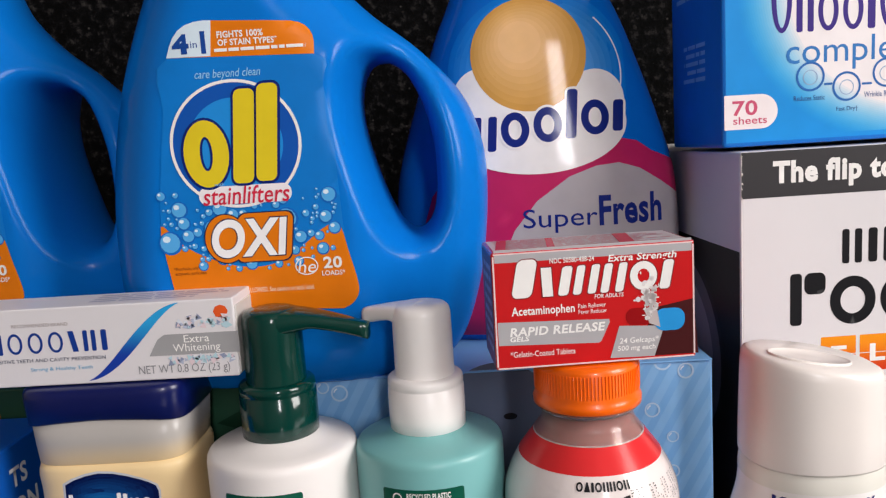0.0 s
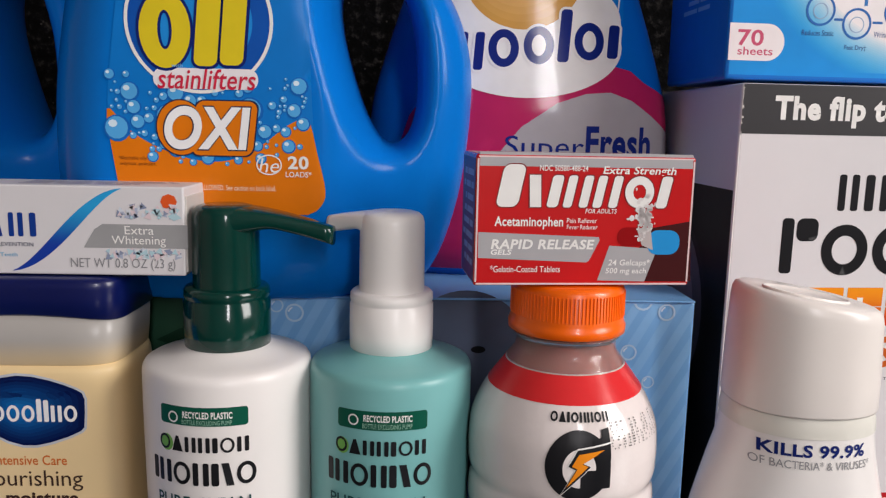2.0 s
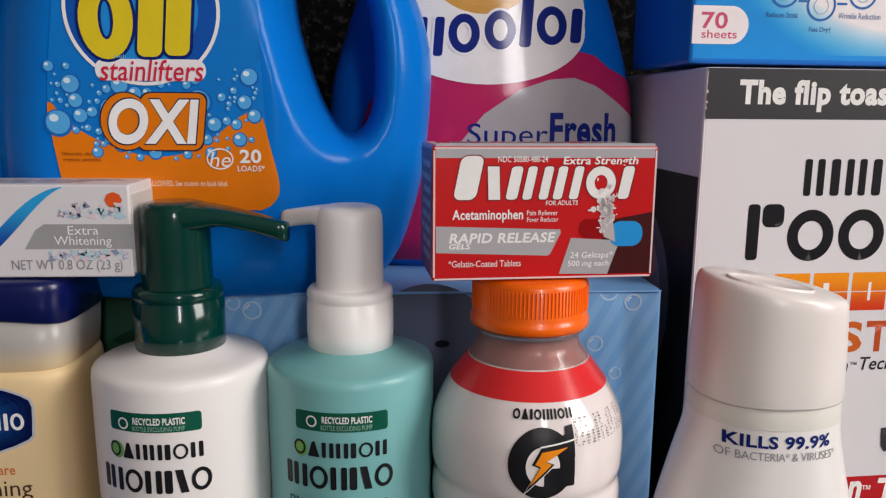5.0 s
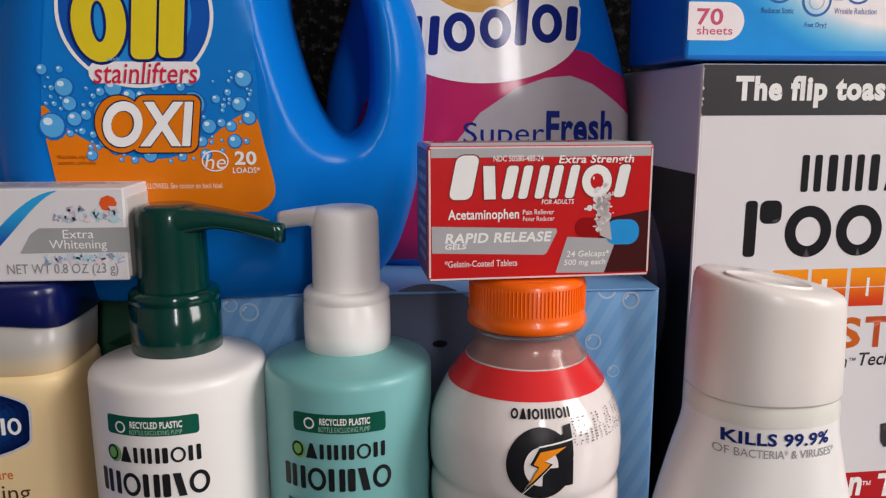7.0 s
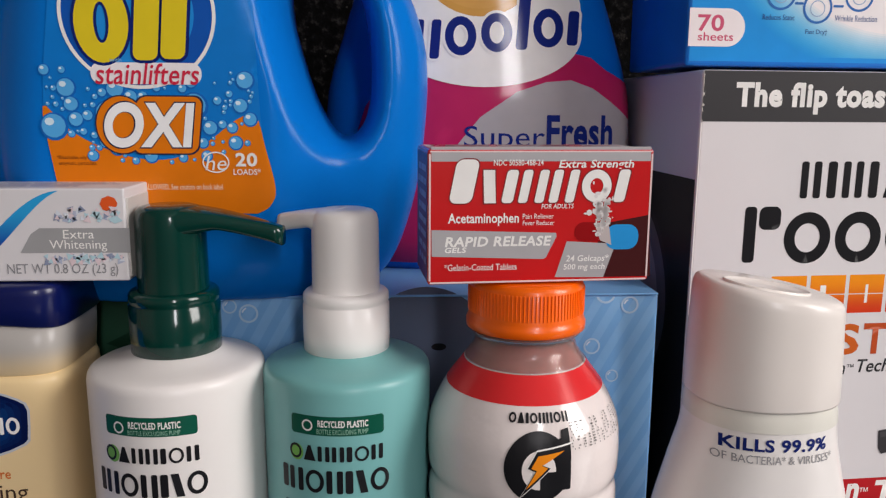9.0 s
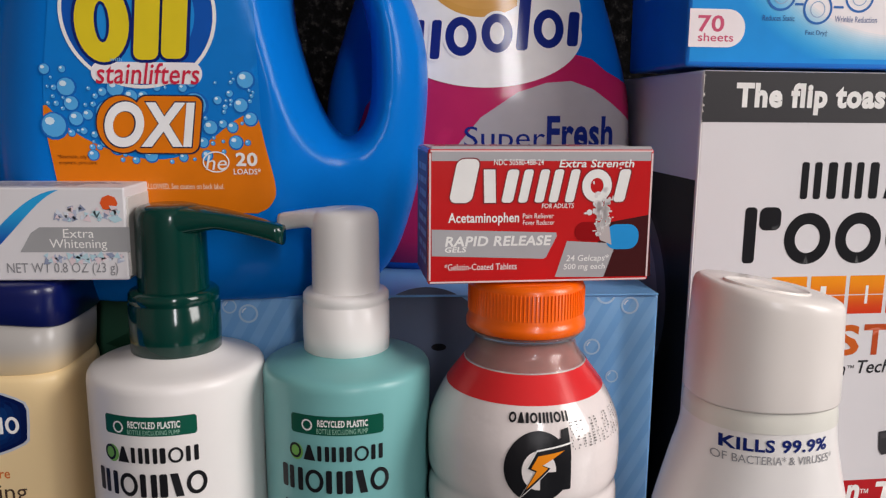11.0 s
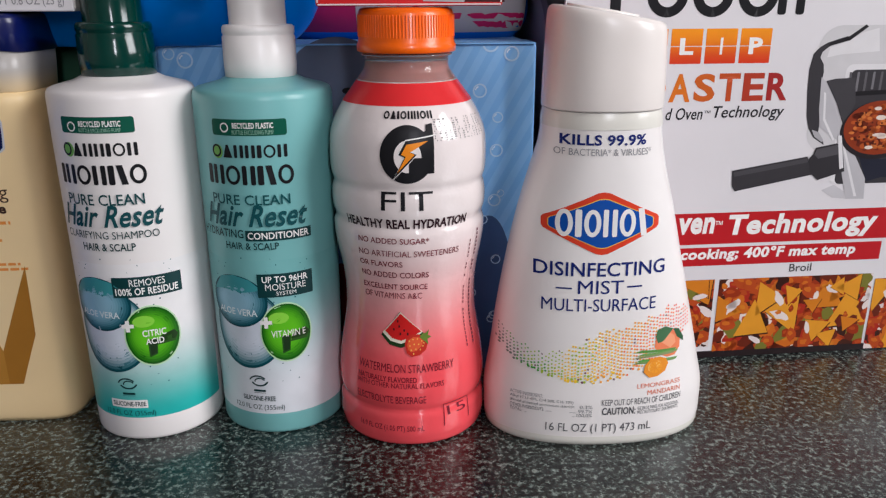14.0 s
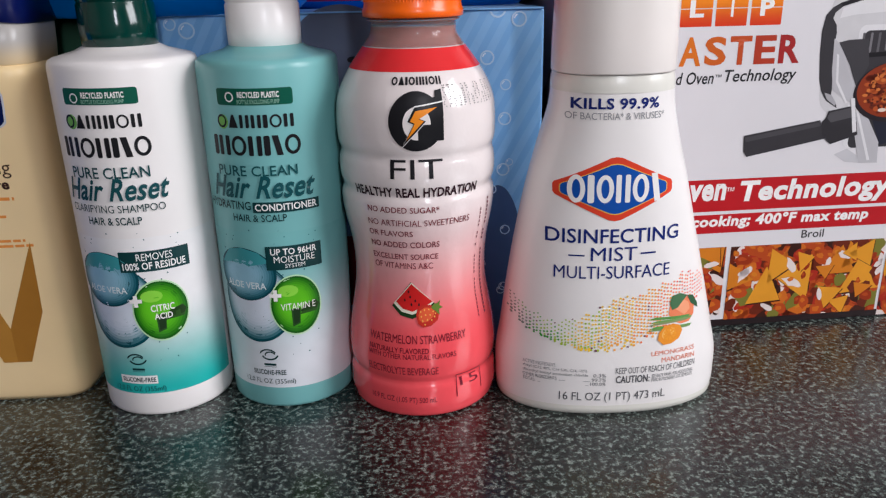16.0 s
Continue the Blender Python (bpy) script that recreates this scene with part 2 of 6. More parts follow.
for box in ((1.8, 1.9, -2.1, -1.1, -0.9, 1.6), (1.8, 1.9, 0.0, 0.80, -0.9, 1.6), (1.8, 1.9, -1.1, 0.0, -0.9, 0.4), (1.8, 1.9, -1.1, 0.0, 1.55, 1.6)):
    t = rbox(*box)
    tmp = bpy.data.meshes.new("t")
    t.to_mesh(tmp)
    bm.from_mesh(tmp)
solid("wall_east", bm, PAINT, "unseen side wall with a window opening, added to bounce light", "wall")
bm = bmesh.new()
for box in ((-1.7, 0.42, -2.1, -2.0, -0.9, 1.6), (0.68, 1.9, -2.1, -2.0, -0.9, 1.6), (0.42, 0.68, -2.1, -2.0, -0.9, 0.45), (0.42, 0.68, -2.1, -2.0, 1.55, 1.6)):
    t = rbox(*box)
    tmp = bpy.data.meshes.new("t")
    t.to_mesh(tmp)
    bm.from_mesh(tmp)
solid("wall_south", bm, PAINT, "unseen wall with a window opening, added to shape and bounce light", "wall")
solid("ceiling", rbox(-1.7, 1.9, -2.1, 0.8, 1.6, 1.7), PAINT, "unseen plain ceiling, added to bounce light", "ceiling")
solid("floor", rbox(-1.7, 1.9, -2.1, 0.8, -1.0, -0.9), FLOOR_MAT, "unseen plain brown floor, added to close the room", "floor")

# ---------------------------------------------------------------- cartons behind
NINJA_YAW, SHEET_YAW = 3.3, 3.3
TOP = 0.178  # the height of the two cartons that carry the jugs

toaster_box = thing("toaster_carton", 0.1345, 0.380, 0.0, NINJA_YAW, "large white toaster carton with a black top band and red stripe", "box")
part("carton", rbox(0, 0.40, 0, 0.26, 0, 0.2715, 0.0012), CARD, toaster_box, smooth=False)

sheets_box = thing("dryer_sheet_carton", 0.1302, 0.389, 0.2735, SHEET_YAW, "blue and white carton of dryer sheets on the toaster carton", "box")
SHEET_BLUE = mat("sheet_carton_blue", srgb(0, 112, 206), 0.3, 0.06, 20, 0.04, 300)
part("carton", rbox(0, 0.165, 0, 0.066, 0, 0.115, 0.0012), SHEET_BLUE, sheets_box, smooth=False)

bubble_box = thing("bubble_print_carton", -0.085, 0.379, 0.0, 0.0, "pale blue carton printed with bubbles and diagonal stripes", "box")
BUBBLE_BLUE = mat("bubble_carton_blue", srgb(122, 178, 230), 0.38, 0.05, 20, 0.04, 300)
part("carton", rbox(0, 0.206, 0, 0.16, 0, TOP, 0.0012), BUBBLE_BLUE, bubble_box, smooth=False)

green_box = thing("green_print_carton", -0.30, 0.392, 0.0, 0.0, "dark green printed carton behind the lotion bottle", "box")
GREEN_CARD = mat("green_carton", srgb(16, 58, 40), 0.5, 0.25, 30, 0.05, 300)
part("carton", rbox(0, 0.212, 0, 0.15, 0, TOP, 0.0012), GREEN_CARD, green_box, smooth=False)

# ---------------------------------------------------------------- detergent jugs
JUG_OUT = [(-0.062, -0.012), (-0.020, -0.006), (0.004, 0.006), (0.0165, 0.034), (0.0225, 0.070), (0.0225, 0.102), (0.0135, 0.128), (-0.006, 0.150), (-0.028, 0.168),
           (-0.044, 0.186), (-0.052, 0.204), (-0.056, 0.212), (-0.108, 0.212), (-0.113, 0.204), (-0.120, 0.196), (-0.130, 0.178), (-0.1435, 0.142), (-0.1515, 0.105), (-0.1548, 0.07), (-0.1525, 0.03), (-0.138, -0.004), (-0.105, -0.012)]
JUG_HOLE = [(-0.0105, 0.0655), (-0.005, 0.070), (-0.0018, 0.080), (-0.0012, 0.095), (-0.0025, 0.111), (-0.0065, 0.126), (-0.0125, 0.1385), (-0.021, 0.1445), (-0.0300, 0.1425), (-0.0345, 0.131), (-0.034, 0.115), (-0.0300, 0.098), (-0.0235, 0.079), (-0.0165, 0.068)]


def smooth_loop(points, n=8):
    out = []
    k = len(points)
    for i in range(k):
        p0, p1, p2, p3 = (np.array(points[(i + j - 1) % k]) for j in range(4))
        for s in range(n):
            t = s / n
            out.append(0.5 * (2 * p1 + (p2 - p0) * t + (2 * p0 - 5 * p1 + 4 * p2 - p3) * t * t + (3 * p1 - p0 - 3 * p2 + p3) * t**3))
    return np.array(out)


def inside_distance(loop, X, Z):
    """Distance to a closed loop: positive inside."""
    best, odd = np.full(X.shape, 1e9), np.zeros(X.shape, bool)
    for a, b in zip(loop, np.roll(loop, -1, 0)):
        ex, ez = b - a
        t = np.clip(((X - a[0]) * ex + (Z - a[1]) * ez) / (ex * ex + ez * ez + 1e-18), 0, 1)
        best = np.minimum(best, (X - a[0] - t * ex) ** 2 + (Z - a[1] - t * ez) ** 2)
        cross = (a[1] > Z) != (b[1] > Z)
        odd ^= cross & (X < a[0] + (Z - a[1]) * ex / (ez if abs(ez) > 1e-12 else 1e-12))
    return np.where(odd, 1, -1) * np.sqrt(best)


OUT_LOOP, HOLE_LOOP = smooth_loop(JUG_OUT), smooth_loop(JUG_HOLE)


def jug_half_square(X, Z):
    """Square of the jug's half thickness, negative outside its outline."""
    d = inside_distance(OUT_LOOP, X, Z)
    h = -inside_distance(HOLE_LOOP, X, Z)
    f = 1 - (1 - np.minimum(d / 0.034, 1)) ** 2
    g = 1 - (1 - np.minimum(h / 0.0120, 1)) ** 2.3
    s = np.clip((X + 0.040) / 0.036, 0, 1)
    s = s * s * (3 - 2 * s)
    half = 0.046 * (1 - s) + 0.030 * s
    both = np.where((f < 0) | (g < 0), np.minimum(f, g), f * g)
    return half * half * both


JGX, JGZ = np.arange(-0.158, 0.0301, 0.001), np.arange(-0.006, 0.215, 0.001)
JUG_DEPTH = np.sqrt(np.maximum(jug_half_square(*np.meshgrid(JGX, JGZ, indexing="ij")), 0.0))


def jug_front(x, z):
    """Front of the jug, as an offset along y from its middle."""
    i, j = (x - JGX[0]) / 0.001, (z - JGZ[0]) / 0.001
    i, j = min(max(i, 0), len(JGX) - 2), min(max(j, 0), len(JGZ) - 2)
    a, b = int(i), int(j)
    p, q = i - a, j - b
    d = JUG_DEPTH
    return -float((1 - p) * ((1 - q) * d[a, b] + q * d[a, b + 1]) + p * ((1 - q) * d[a + 1, b] + q * d[a + 1, b + 1]))


def jug_skin():
    def f(X, Y, Z):
        q = jug_half_square(X[:, 0, :], Z[:, 0, :])[:, None, :]
        return np.maximum((Y * Y - q) / 0.08, 0.0 - Z)
    return surface_nets(f, (-0.158, -0.050, -0.006), (0.03, 0.050, 0.2135), 0.0021)


def detergent_jug(x, y, yaw, label):
    jug = thing("detergent_jug", x, y, TOP, yaw, label, "jug", "detergent jugs")
    me = jug_skin()
    part("jug_body", me, BLUE, jug)
    rings = [(0.2125, 0.027, 0.027), (0.214, 0.0285, 0.0285), (0.238, 0.0275, 0.0275), (0.2395, 0.0262, 0.0262)]
    part("cap", loft([(z, a, b, -0.082, 0.0) for z, a, b in rings], 48), BLUE_CAP, jug)
    return jug


jug_a = detergent_jug(0.0, 0.4090, 0.0, "glossy blue detergent jug with an orange and blue label")


# ---------------------------------------------------------------- softener bottle
softener = thing("fabric_softener_bottle", 0.0515, 0.4695, TOP, 0, "blue and magenta fabric softener bottle with a grey oval label", "bottle")
SOFT = [(0.0, 0.0660, 0.036), (0.006, 0.0705, 0.042), (0.03, 0.0730, 0.0450), (0.061, 0.0730, 0.0450), (0.085, 0.0712, 0.0445), (0.1144, 0.0634, 0.0420), (0.1435, 0.0540, 0.0380), (0.1722, 0.0432, 0.0325), (0.198, 0.029, 0.026), (0.205, 0.021, 0.021)]
SOFT = [(z, a * 1.062, b) for z, a, b in SOFT]
SOFT_PROFILE = curve_through(SOFT, 70)
part("bottle_body", loft(SOFT_PROFILE, 84, 2.8), SNUG_BLUE, softener)
part("cap", loft([(0.2055, 0.022, 0.022), (0.207, 0.0235, 0.0235), (0.232, 0.0225, 0.0225), (0.234, 0.021, 0.021)], 40), WHITE_PL, softener)

# ---------------------------------------------------------------- pump bottles
GX, GY, CX, CY = -0.0715, 0.3445, -0.0095, 0.3470
PUMP_BODY = [(0.0, 0.0288), (0.0006, 0.0297), (0.002, 0.0301), (0.01, 0.0302), (0.05, 0.0304), (0.10, 0.0308), (0.14, 0.0312), (0.1598, 0.0312), (0.1617, 0.0309), (0.1630, 0.0302), (0.1638, 0.0288), (0.1648, 0.0250), (0.1663, 0.0195), (0.1678, 0.0166), (0.1686, 0.0145)]


def pump_bottle(name, x, y, body_mat, pump_mat, spout_yaw, spout_len, droop, label, tall=1.0):
    b = thing(name, x, y, 0.0, 0.0, label, "pump bottle", "pump bottles")
    part("bottle_body", loft([(z * tall, r, r) for z, r in PUMP_BODY], 144), body_mat, b)
    part("pump_collar", loft([(z * tall, r, r) for z, r in ((0.1678, 0.0150), (0.1682, 0.0159), (0.174, 0.0161), (0.1852, 0.0160), (0.1858, 0.0155), (0.1864, 0.0155), (0.1870, 0.0159), (0.1893, 0.0158), (0.1903, 0.0150), (0.1906, 0.0120))], 64), pump_mat, b)
    part("pump_stem", loft([(z * tall, r, r) for z, r in ((0.1898, 0.0126), (0.1902, 0.0125), (0.201, 0.0124), (0.2110, 0.0123), (0.2165, 0.0122), (0.2190, 0.0116), (0.2203, 0.0102), (0.2209, 0.0080), (0.2210, 0.004))], 56), pump_mat, b)
    # spout: sections along its length
    bm = bmesh.new()
    loops = []
    n, seg = 16, 20
    for i in range(n + 1):
        t = i / n
        u = spout_len * t
        w = 0.0088 * (1 - t) ** 1.2 + 0.0034
        top = 0.2211 - droop * t**1.6
        low = 0.2080 + (0.0062 * min(1, t * 2.2)) - droop * t**1.8 * 1.0
        loop = []
        for j in range(seg):
            a = 2 * math.pi * j / seg
            c, s = math.cos(a), math.sin(a)
            loop.append(bm.verts.new((u, w * math.copysign(abs(c) ** 0.6, c), (top + low) / 2 * tall + (top - low) / 2 * math.copysign(abs(s) ** 0.6, s))))
        loops.append(loop)
    for p, q in zip(loops, loops[1:]):
        for j in range(seg):
            bm.faces.new((p[j], q[j], q[(j + 1) % seg], p[(j + 1) % seg]))
    bm.faces.new(loops[0])
    bm.faces.new(loops[-1][::-1])
    bmesh.ops.rotate(bm, verts=bm.verts, cent=(0, 0, 0), matrix=Matrix.Rotation(radians(spout_yaw), 3, "Z"))
    part("spout", bm, pump_mat, b)
    return b


shampoo = pump_bottle("shampoo_bottle", GX, GY, WHITE_PL, GREEN_PL, -8, 0.041, 0.0072, "white shampoo pump bottle with a dark green pump")
conditioner = pump_bottle("conditioner_bottle", CX, CY, MINT, PUMP_WHITE, 155, 0.027, 0.0035, "mint green conditioner pump bottle with a white pump", 0.992)

# ---------------------------------------------------------------- sports drink
DX, DY = 0.0562, 0.3362
drink = thing("sports_drink_bottle", DX, DY, 0.0, 0.0, "sports drink bottle with pink printed sleeve and orange cap", "bottle")
DRINK = [(0.0, 0.0318), (0.0008, 0.0332), (0.004, 0.0345), (0.012, 0.0348), (0.0165, 0.0343), (0.0185, 0.0334), (0.0205, 0.0341), (0.026, 0.0347), (0.034, 0.0343), (0.046, 0.0326), (0.058, 0.0306), (0.070, 0.0302), (0.080, 0.0310), (0.092, 0.0332), (0.099, 0.0341), (0.1035, 0.0340), (0.1065, 0.0331), (0.1095, 0.0340), (0.1150, 0.0345),
         (0.1195, 0.0341), (0.1225, 0.0334), (0.1255, 0.0343), (0.132, 0.0348), (0.138, 0.0347), (0.144, 0.0340), (0.150, 0.0322), (0.156, 0.0290), (0.161, 0.0254), (0.1665, 0.0214), (0.1688, 0.0200)]
DRINK = [(z, r * (1.02 if z < 0.15 else 1.01)) for z, r in DRINK]
DRINK_PROFILE = curve_through(DRINK, 130)
part("sleeve", loft([(z, r, r) for z, r in DRINK_PROFILE if z < 0.1662], 144, closed=(True, False)), SLEEVE, drink, "pink to white printed sleeve")
NECK = [(0.1650, 0.0227), (0.1662, 0.0219), (0.1675, 0.0210), (0.1686, 0.0202), (0.1696, 0.0195), (0.1708, 0.0188), (0.1724, 0.0185), (0.1758, 0.0184), (0.1763, 0.0201), (0.1769, 0.0201), (0.1772, 0.0186), (0.1780, 0.0186)]
part("neck", loft([(z, r, r) for z, r in NECK], 72, closed=(False, True)), CLEAR, drink, "clear plastic neck")
LIQUID = mat("pale_drink", srgb(172, 84, 74), 0.2, 0.03)
part("drink_liquid", loft([(z, r, r) for z, r in ((0.162, 0.0226), (0.1650, 0.0216), (0.1675, 0.0200), (0.1690, 0.0188), (0.1700, 0.0181), (0.1740, 0.0176), (0.1742, 0.010))], 56), LIQUID, drink)
bm = loft([(z, r, r) for z, r in ((0.1776, 0.0209), (0.1780, 0.0216), (0.1804, 0.0217), (0.1812, 0.0213), (0.1826, 0.0209), (0.1935, 0.0207), (0.1952, 0.0200), (0.1959, 0.0185), (0.1960, 0.0100))], 72)
cap = part("cap", bm, ORANGE_CAP, drink, "ribbed orange screw cap")
bm = bmesh.new()
for i in range(96):
    a = 2 * math.pi * i / 96
    t = rbox(-0.00026, 0.00026, -0.02112, -0.0205, 0.1838, 0.1930, 0.0002, 1)
    bmesh.ops.rotate(t, verts=t.verts, cent=(0, 0, 0), matrix=Matrix.Rotation(a, 3, "Z"))
    tmp = bpy.data.meshes.new("t")
    t.to_mesh(tmp)
    bm.from_mesh(tmp)
part("rib", bm, ORANGE_CAP, cap, smooth=False, kind="stuff")

# ---------------------------------------------------------------- disinfectant bottle
MX, MY = 0.1462, 0.3275
mist = thing("disinfectant_bottle", MX, MY, 0.0, 0.0, "white flared disinfectant mist bottle with a slanted white cap", "bottle")
MIST = [(0.0, 0.0503, 0.0285, -0.0012), (0.0010, 0.0516, 0.0297, -0.0012), (0.005, 0.0529, 0.0304, -0.0012), (0.013, 0.0533, 0.0306, -0.0012), (0.022, 0.0532, 0.0307, -0.0013), (0.035, 0.0508, 0.0300, -0.0017), (0.055, 0.0471, 0.0288, -0.0028), (0.082, 0.0416, 0.0272, -0.0040), (0.108, 0.0357, 0.0258, -0.0045), (0.130, 0.0297, 0.0246, -0.0045), (0.139, 0.0274, 0.0240, -0.0042), (0.146, 0.0265, 0.0236, -0.0042), (0.1515, 0.0261, 0.0232, -0.0042), (0.1538, 0.0255, 0.0227, -0.0042)]
MIST_PROFILE = curve_through(MIST, 90)
MIST_WHITE = mat("white_bottle_film", srgb(242, 238, 236), 0.24, 0.02, 30)
part("bottle_body", loft([(*r, 0.0) for r in MIST_PROFILE], 144, 2.25), MIST_WHITE, mist)
ring_rows = [(z, a + 0.00025, b + 0.00025, d, 0.0) for z, a, b, d in MIST_PROFILE if z > 0.1468]
part("neck_ring", loft(ring_rows, 144, 2.25, (False, False)), MILKY, mist, "milky translucent ring under the cap")
foot_rows = [(z, a + 0.00025, b + 0.00025, d, 0.0) for z, a, b, d in MIST_PROFILE if z < 0.0062]
part("foot_band", loft(foot_rows, 144, 2.25, (False, False)), MILKY, mist, "milky translucent foot")
CAP_RINGS = [(0.1541, 0.0285, 0.0228), (0.1543, 0.0297, 0.0239), (0.155, 0.0299, 0.0240), (0.165, 0.0297, 0.0239), (0.176, 0.0293, 0.0236), (0.185, 0.0289, 0.0233), (0.189, 0.0287, 0.0232), (0.1918, 0.0283, 0.0228), (0.1934, 0.0275, 0.0221), (0.1943, 0.0258, 0.0208), (0.1946, 0.0150, 0.0122), (0.1946, 0.006, 0.005)]
bm = loft([(z, a * 0.885, b, -0.0042, 0.0) for z, a, b in CAP_RINGS], 72, 2.3)
for v in bm.verts:
    if v.co.z > 0.17:
        k = (v.co.z - 0.17) / 0.0244
        v.co.z += k * (-0.0042 * ((v.co.x + 0.0042) / 0.026) - 0.0008)
part("cap", bm, WHITE_CAP, mist, "slanted white cap with an oval button")

# ---------------------------------------------------------------- lotion bottle
VX, VY = -0.1428, 0.3575
lotion = thing("lotion_bottle", VX, VY, 0.0, 0.0, "cream lotion bottle with a navy cap and oval badge", "bottle")
LOTION = [(0.0, 0.0345, 0.0214), (0.0010, 0.0353, 0.0222), (0.005, 0.0359, 0.0228), (0.02, 0.0362, 0.0230), (0.06, 0.0362, 0.0230), (0.11, 0.0364, 0.0235), (0.150, 0.0368, 0.0240), (0.1590, 0.0369, 0.0240), (0.1610, 0.0361, 0.0234)]
LOTION = [(z, a * 0.885, b) for z, a, b in LOTION]
LOTION_PROFILE = curve_through(LOTION, 60)
part("bottle_body", loft(LOTION_PROFILE, 192, 5.0), CREAM, lotion)
part("shoulder_band", loft([(z, a * 0.885, b) for z, a, b in ((0.1606, 0.0354, 0.0228), (0.1618, 0.0363, 0.0236), (0.1690, 0.0370, 0.0240), (0.1810, 0.0378, 0.0244))], 96, 5.0), FROST, lotion, "frosted translucent band under the cap")
bm = loft([(z, a * 0.885, b) for z, a, b in ((0.1793, 0.0376, 0.0246), (0.1798, 0.0383, 0.0252), (0.186, 0.0388, 0.0257), (0.1900, 0.0391, 0.0260), (0.1920, 0.0389, 0.0258), (0.1932, 0.0384, 0.0253), (0.1939, 0.0372, 0.0243), (0.1942, 0.0335, 0.0210), (0.1945, 0.03, 0.018))], 96, 5.5)
for v in bm.verts:
    if v.co.z < 0.182:
        v.co.z += 0.0012 - 0.0030 * (v.co.x / 0.034) ** 2
part("cap", bm, NAVY_PL, lotion, "navy blue flip cap")

# ---------------------------------------------------------------- small cartons on top
toothpaste = thing("toothpaste_carton", -0.0845, 0.337, 0.1948, 0.0, "small white toothpaste carton with a blue swoosh", "box")
part("carton", rbox(-0.118, 0, 0, 0.026, 0, 0.0325, 0.0006), CARD, toothpaste, smooth=False)
RED_CARD = mat("red_carton", srgb(202, 20, 26), 0.22, 0.06, 40, 0.04, 300, coat=0.4)
tablets = thing("tablet_carton", 0.0195, 0.3185, 0.1965, 4.0, "red tablet carton with silver panel lying on the orange cap", "box")
part("carton", rbox(0, 0.0775, 0, 0.033, 0, 0.0455, 0.0009), RED_CARD, tablets, smooth=False)

# blue carton standing beside the lotion bottle
mix_box = thing("drink_mix_carton", -0.272, 0.292, 0.0, 0.0, "deep blue carton with white lettering beside the lotion bottle", "box")
MIX_BLUE = mat("deep_blue_carton", srgb(6, 84, 176), 0.3, 0.08, 25, 0.04, 300)
part("carton", rbox(0, 0.080, 0, 0.095, 0, 0.165, 0.001), MIX_BLUE, mix_box, smooth=False)

# ---------------------------------------------------------------- printing: helpers
INKS = {}


def ink(r, g, b, rough=0.35, fade=None):
    key = (r, g, b, rough, fade)
    if key not in INKS:
        INKS[key] = mat("printed_ink", srgb(r, g, b), rough, 0.04, 80, ior=1.32, fade=fade)
    return INKS[key]


FLAT_FACES, FILM_FACES = set(), set()


def on_plane(y0):
    face = lambda u, v, o: (u, y0 - o, v)
    FLAT_FACES.add(face)
    return face


def on_cylinder(profile, nominal, du=0.0, dv=0.0):
    zs, rs = [p[0] for p in profile], [p[1] for p in profile]
    def f(u, v, o):
        u, v = u + du, v + dv
        r, a = float(np.interp(v, zs, rs)) + o, u / nominal
        return (r * math.sin(a), -r * math.cos(a), v)
    return f


def on_oval(profile, power):
    zs, aa, bb = ([p[k] for p in profile] for k in range(3))
    dd = [p[3] if len(p) > 3 else 0.0 for p in profile]
    def f(u, v, o):
        d = float(np.interp(v, zs, dd))
        u -= d
        a, b = float(np.interp(v, zs, aa)), float(np.interp(v, zs, bb))
        q = min(abs(u) / a, 0.985)
        c = (1 - q**power) ** (1 / power)
        nx, ny = q ** (power - 1) / a, c ** (power - 1) / b
        k = o / math.hypot(nx, ny)
        return (d + math.copysign(q * a + nx * k, u), -b * c - ny * k, v)
    return f


def on_jug(u, v, o):
    return (u, jug_front(u, v) - o, v)


def flat(polys, cell=0.0, clip=None):
    """A flat bmesh of (u, v) polygons, cut into cells so that it can follow a curved surface."""
    bm = bmesh.new()
    for p in polys:
        vs = [bm.verts.new((u, v, 0)) for u, v in p]
        bm.faces.new(vs)
    if len(polys) > 1:
        bmesh.ops.remove_doubles(bm, verts=bm.verts[:], dist=1e-6)
    bm.normal_update()
    bmesh.ops.triangulate(bm, faces=[f for f in bm.faces if len(f.verts) > 4], ngon_method="EAR_CLIP")
    return cut_cells(bm, cell, clip)


def cut_cells(bm, cell, clip=None):
    if clip:
        for co, no in (((clip[0], 0, 0), (-1, 0, 0)), ((clip[1], 0, 0), (1, 0, 0)), ((0, clip[2], 0), (0, -1, 0)), ((0, clip[3], 0), (0, 1, 0))):
            bmesh.ops.bisect_plane(bm, geom=bm.verts[:] + bm.edges[:] + bm.faces[:], plane_co=co, plane_no=no, clear_outer=True)
    if cell and bm.verts:
        for k, no in ((0, (1, 0, 0)), (1, (0, 1, 0))):
            lo, hi = min(v.co[k] for v in bm.verts), max(v.co[k] for v in bm.verts)
            q = math.floor(lo / cell) * cell + cell
            while q < hi:
                co = (q, 0, 0) if k == 0 else (0, q, 0)
                bmesh.ops.bisect_plane(bm, geom=bm.verts[:] + bm.edges[:] + bm.faces[:], plane_co=co, plane_no=no)
                q += cell
    return bm


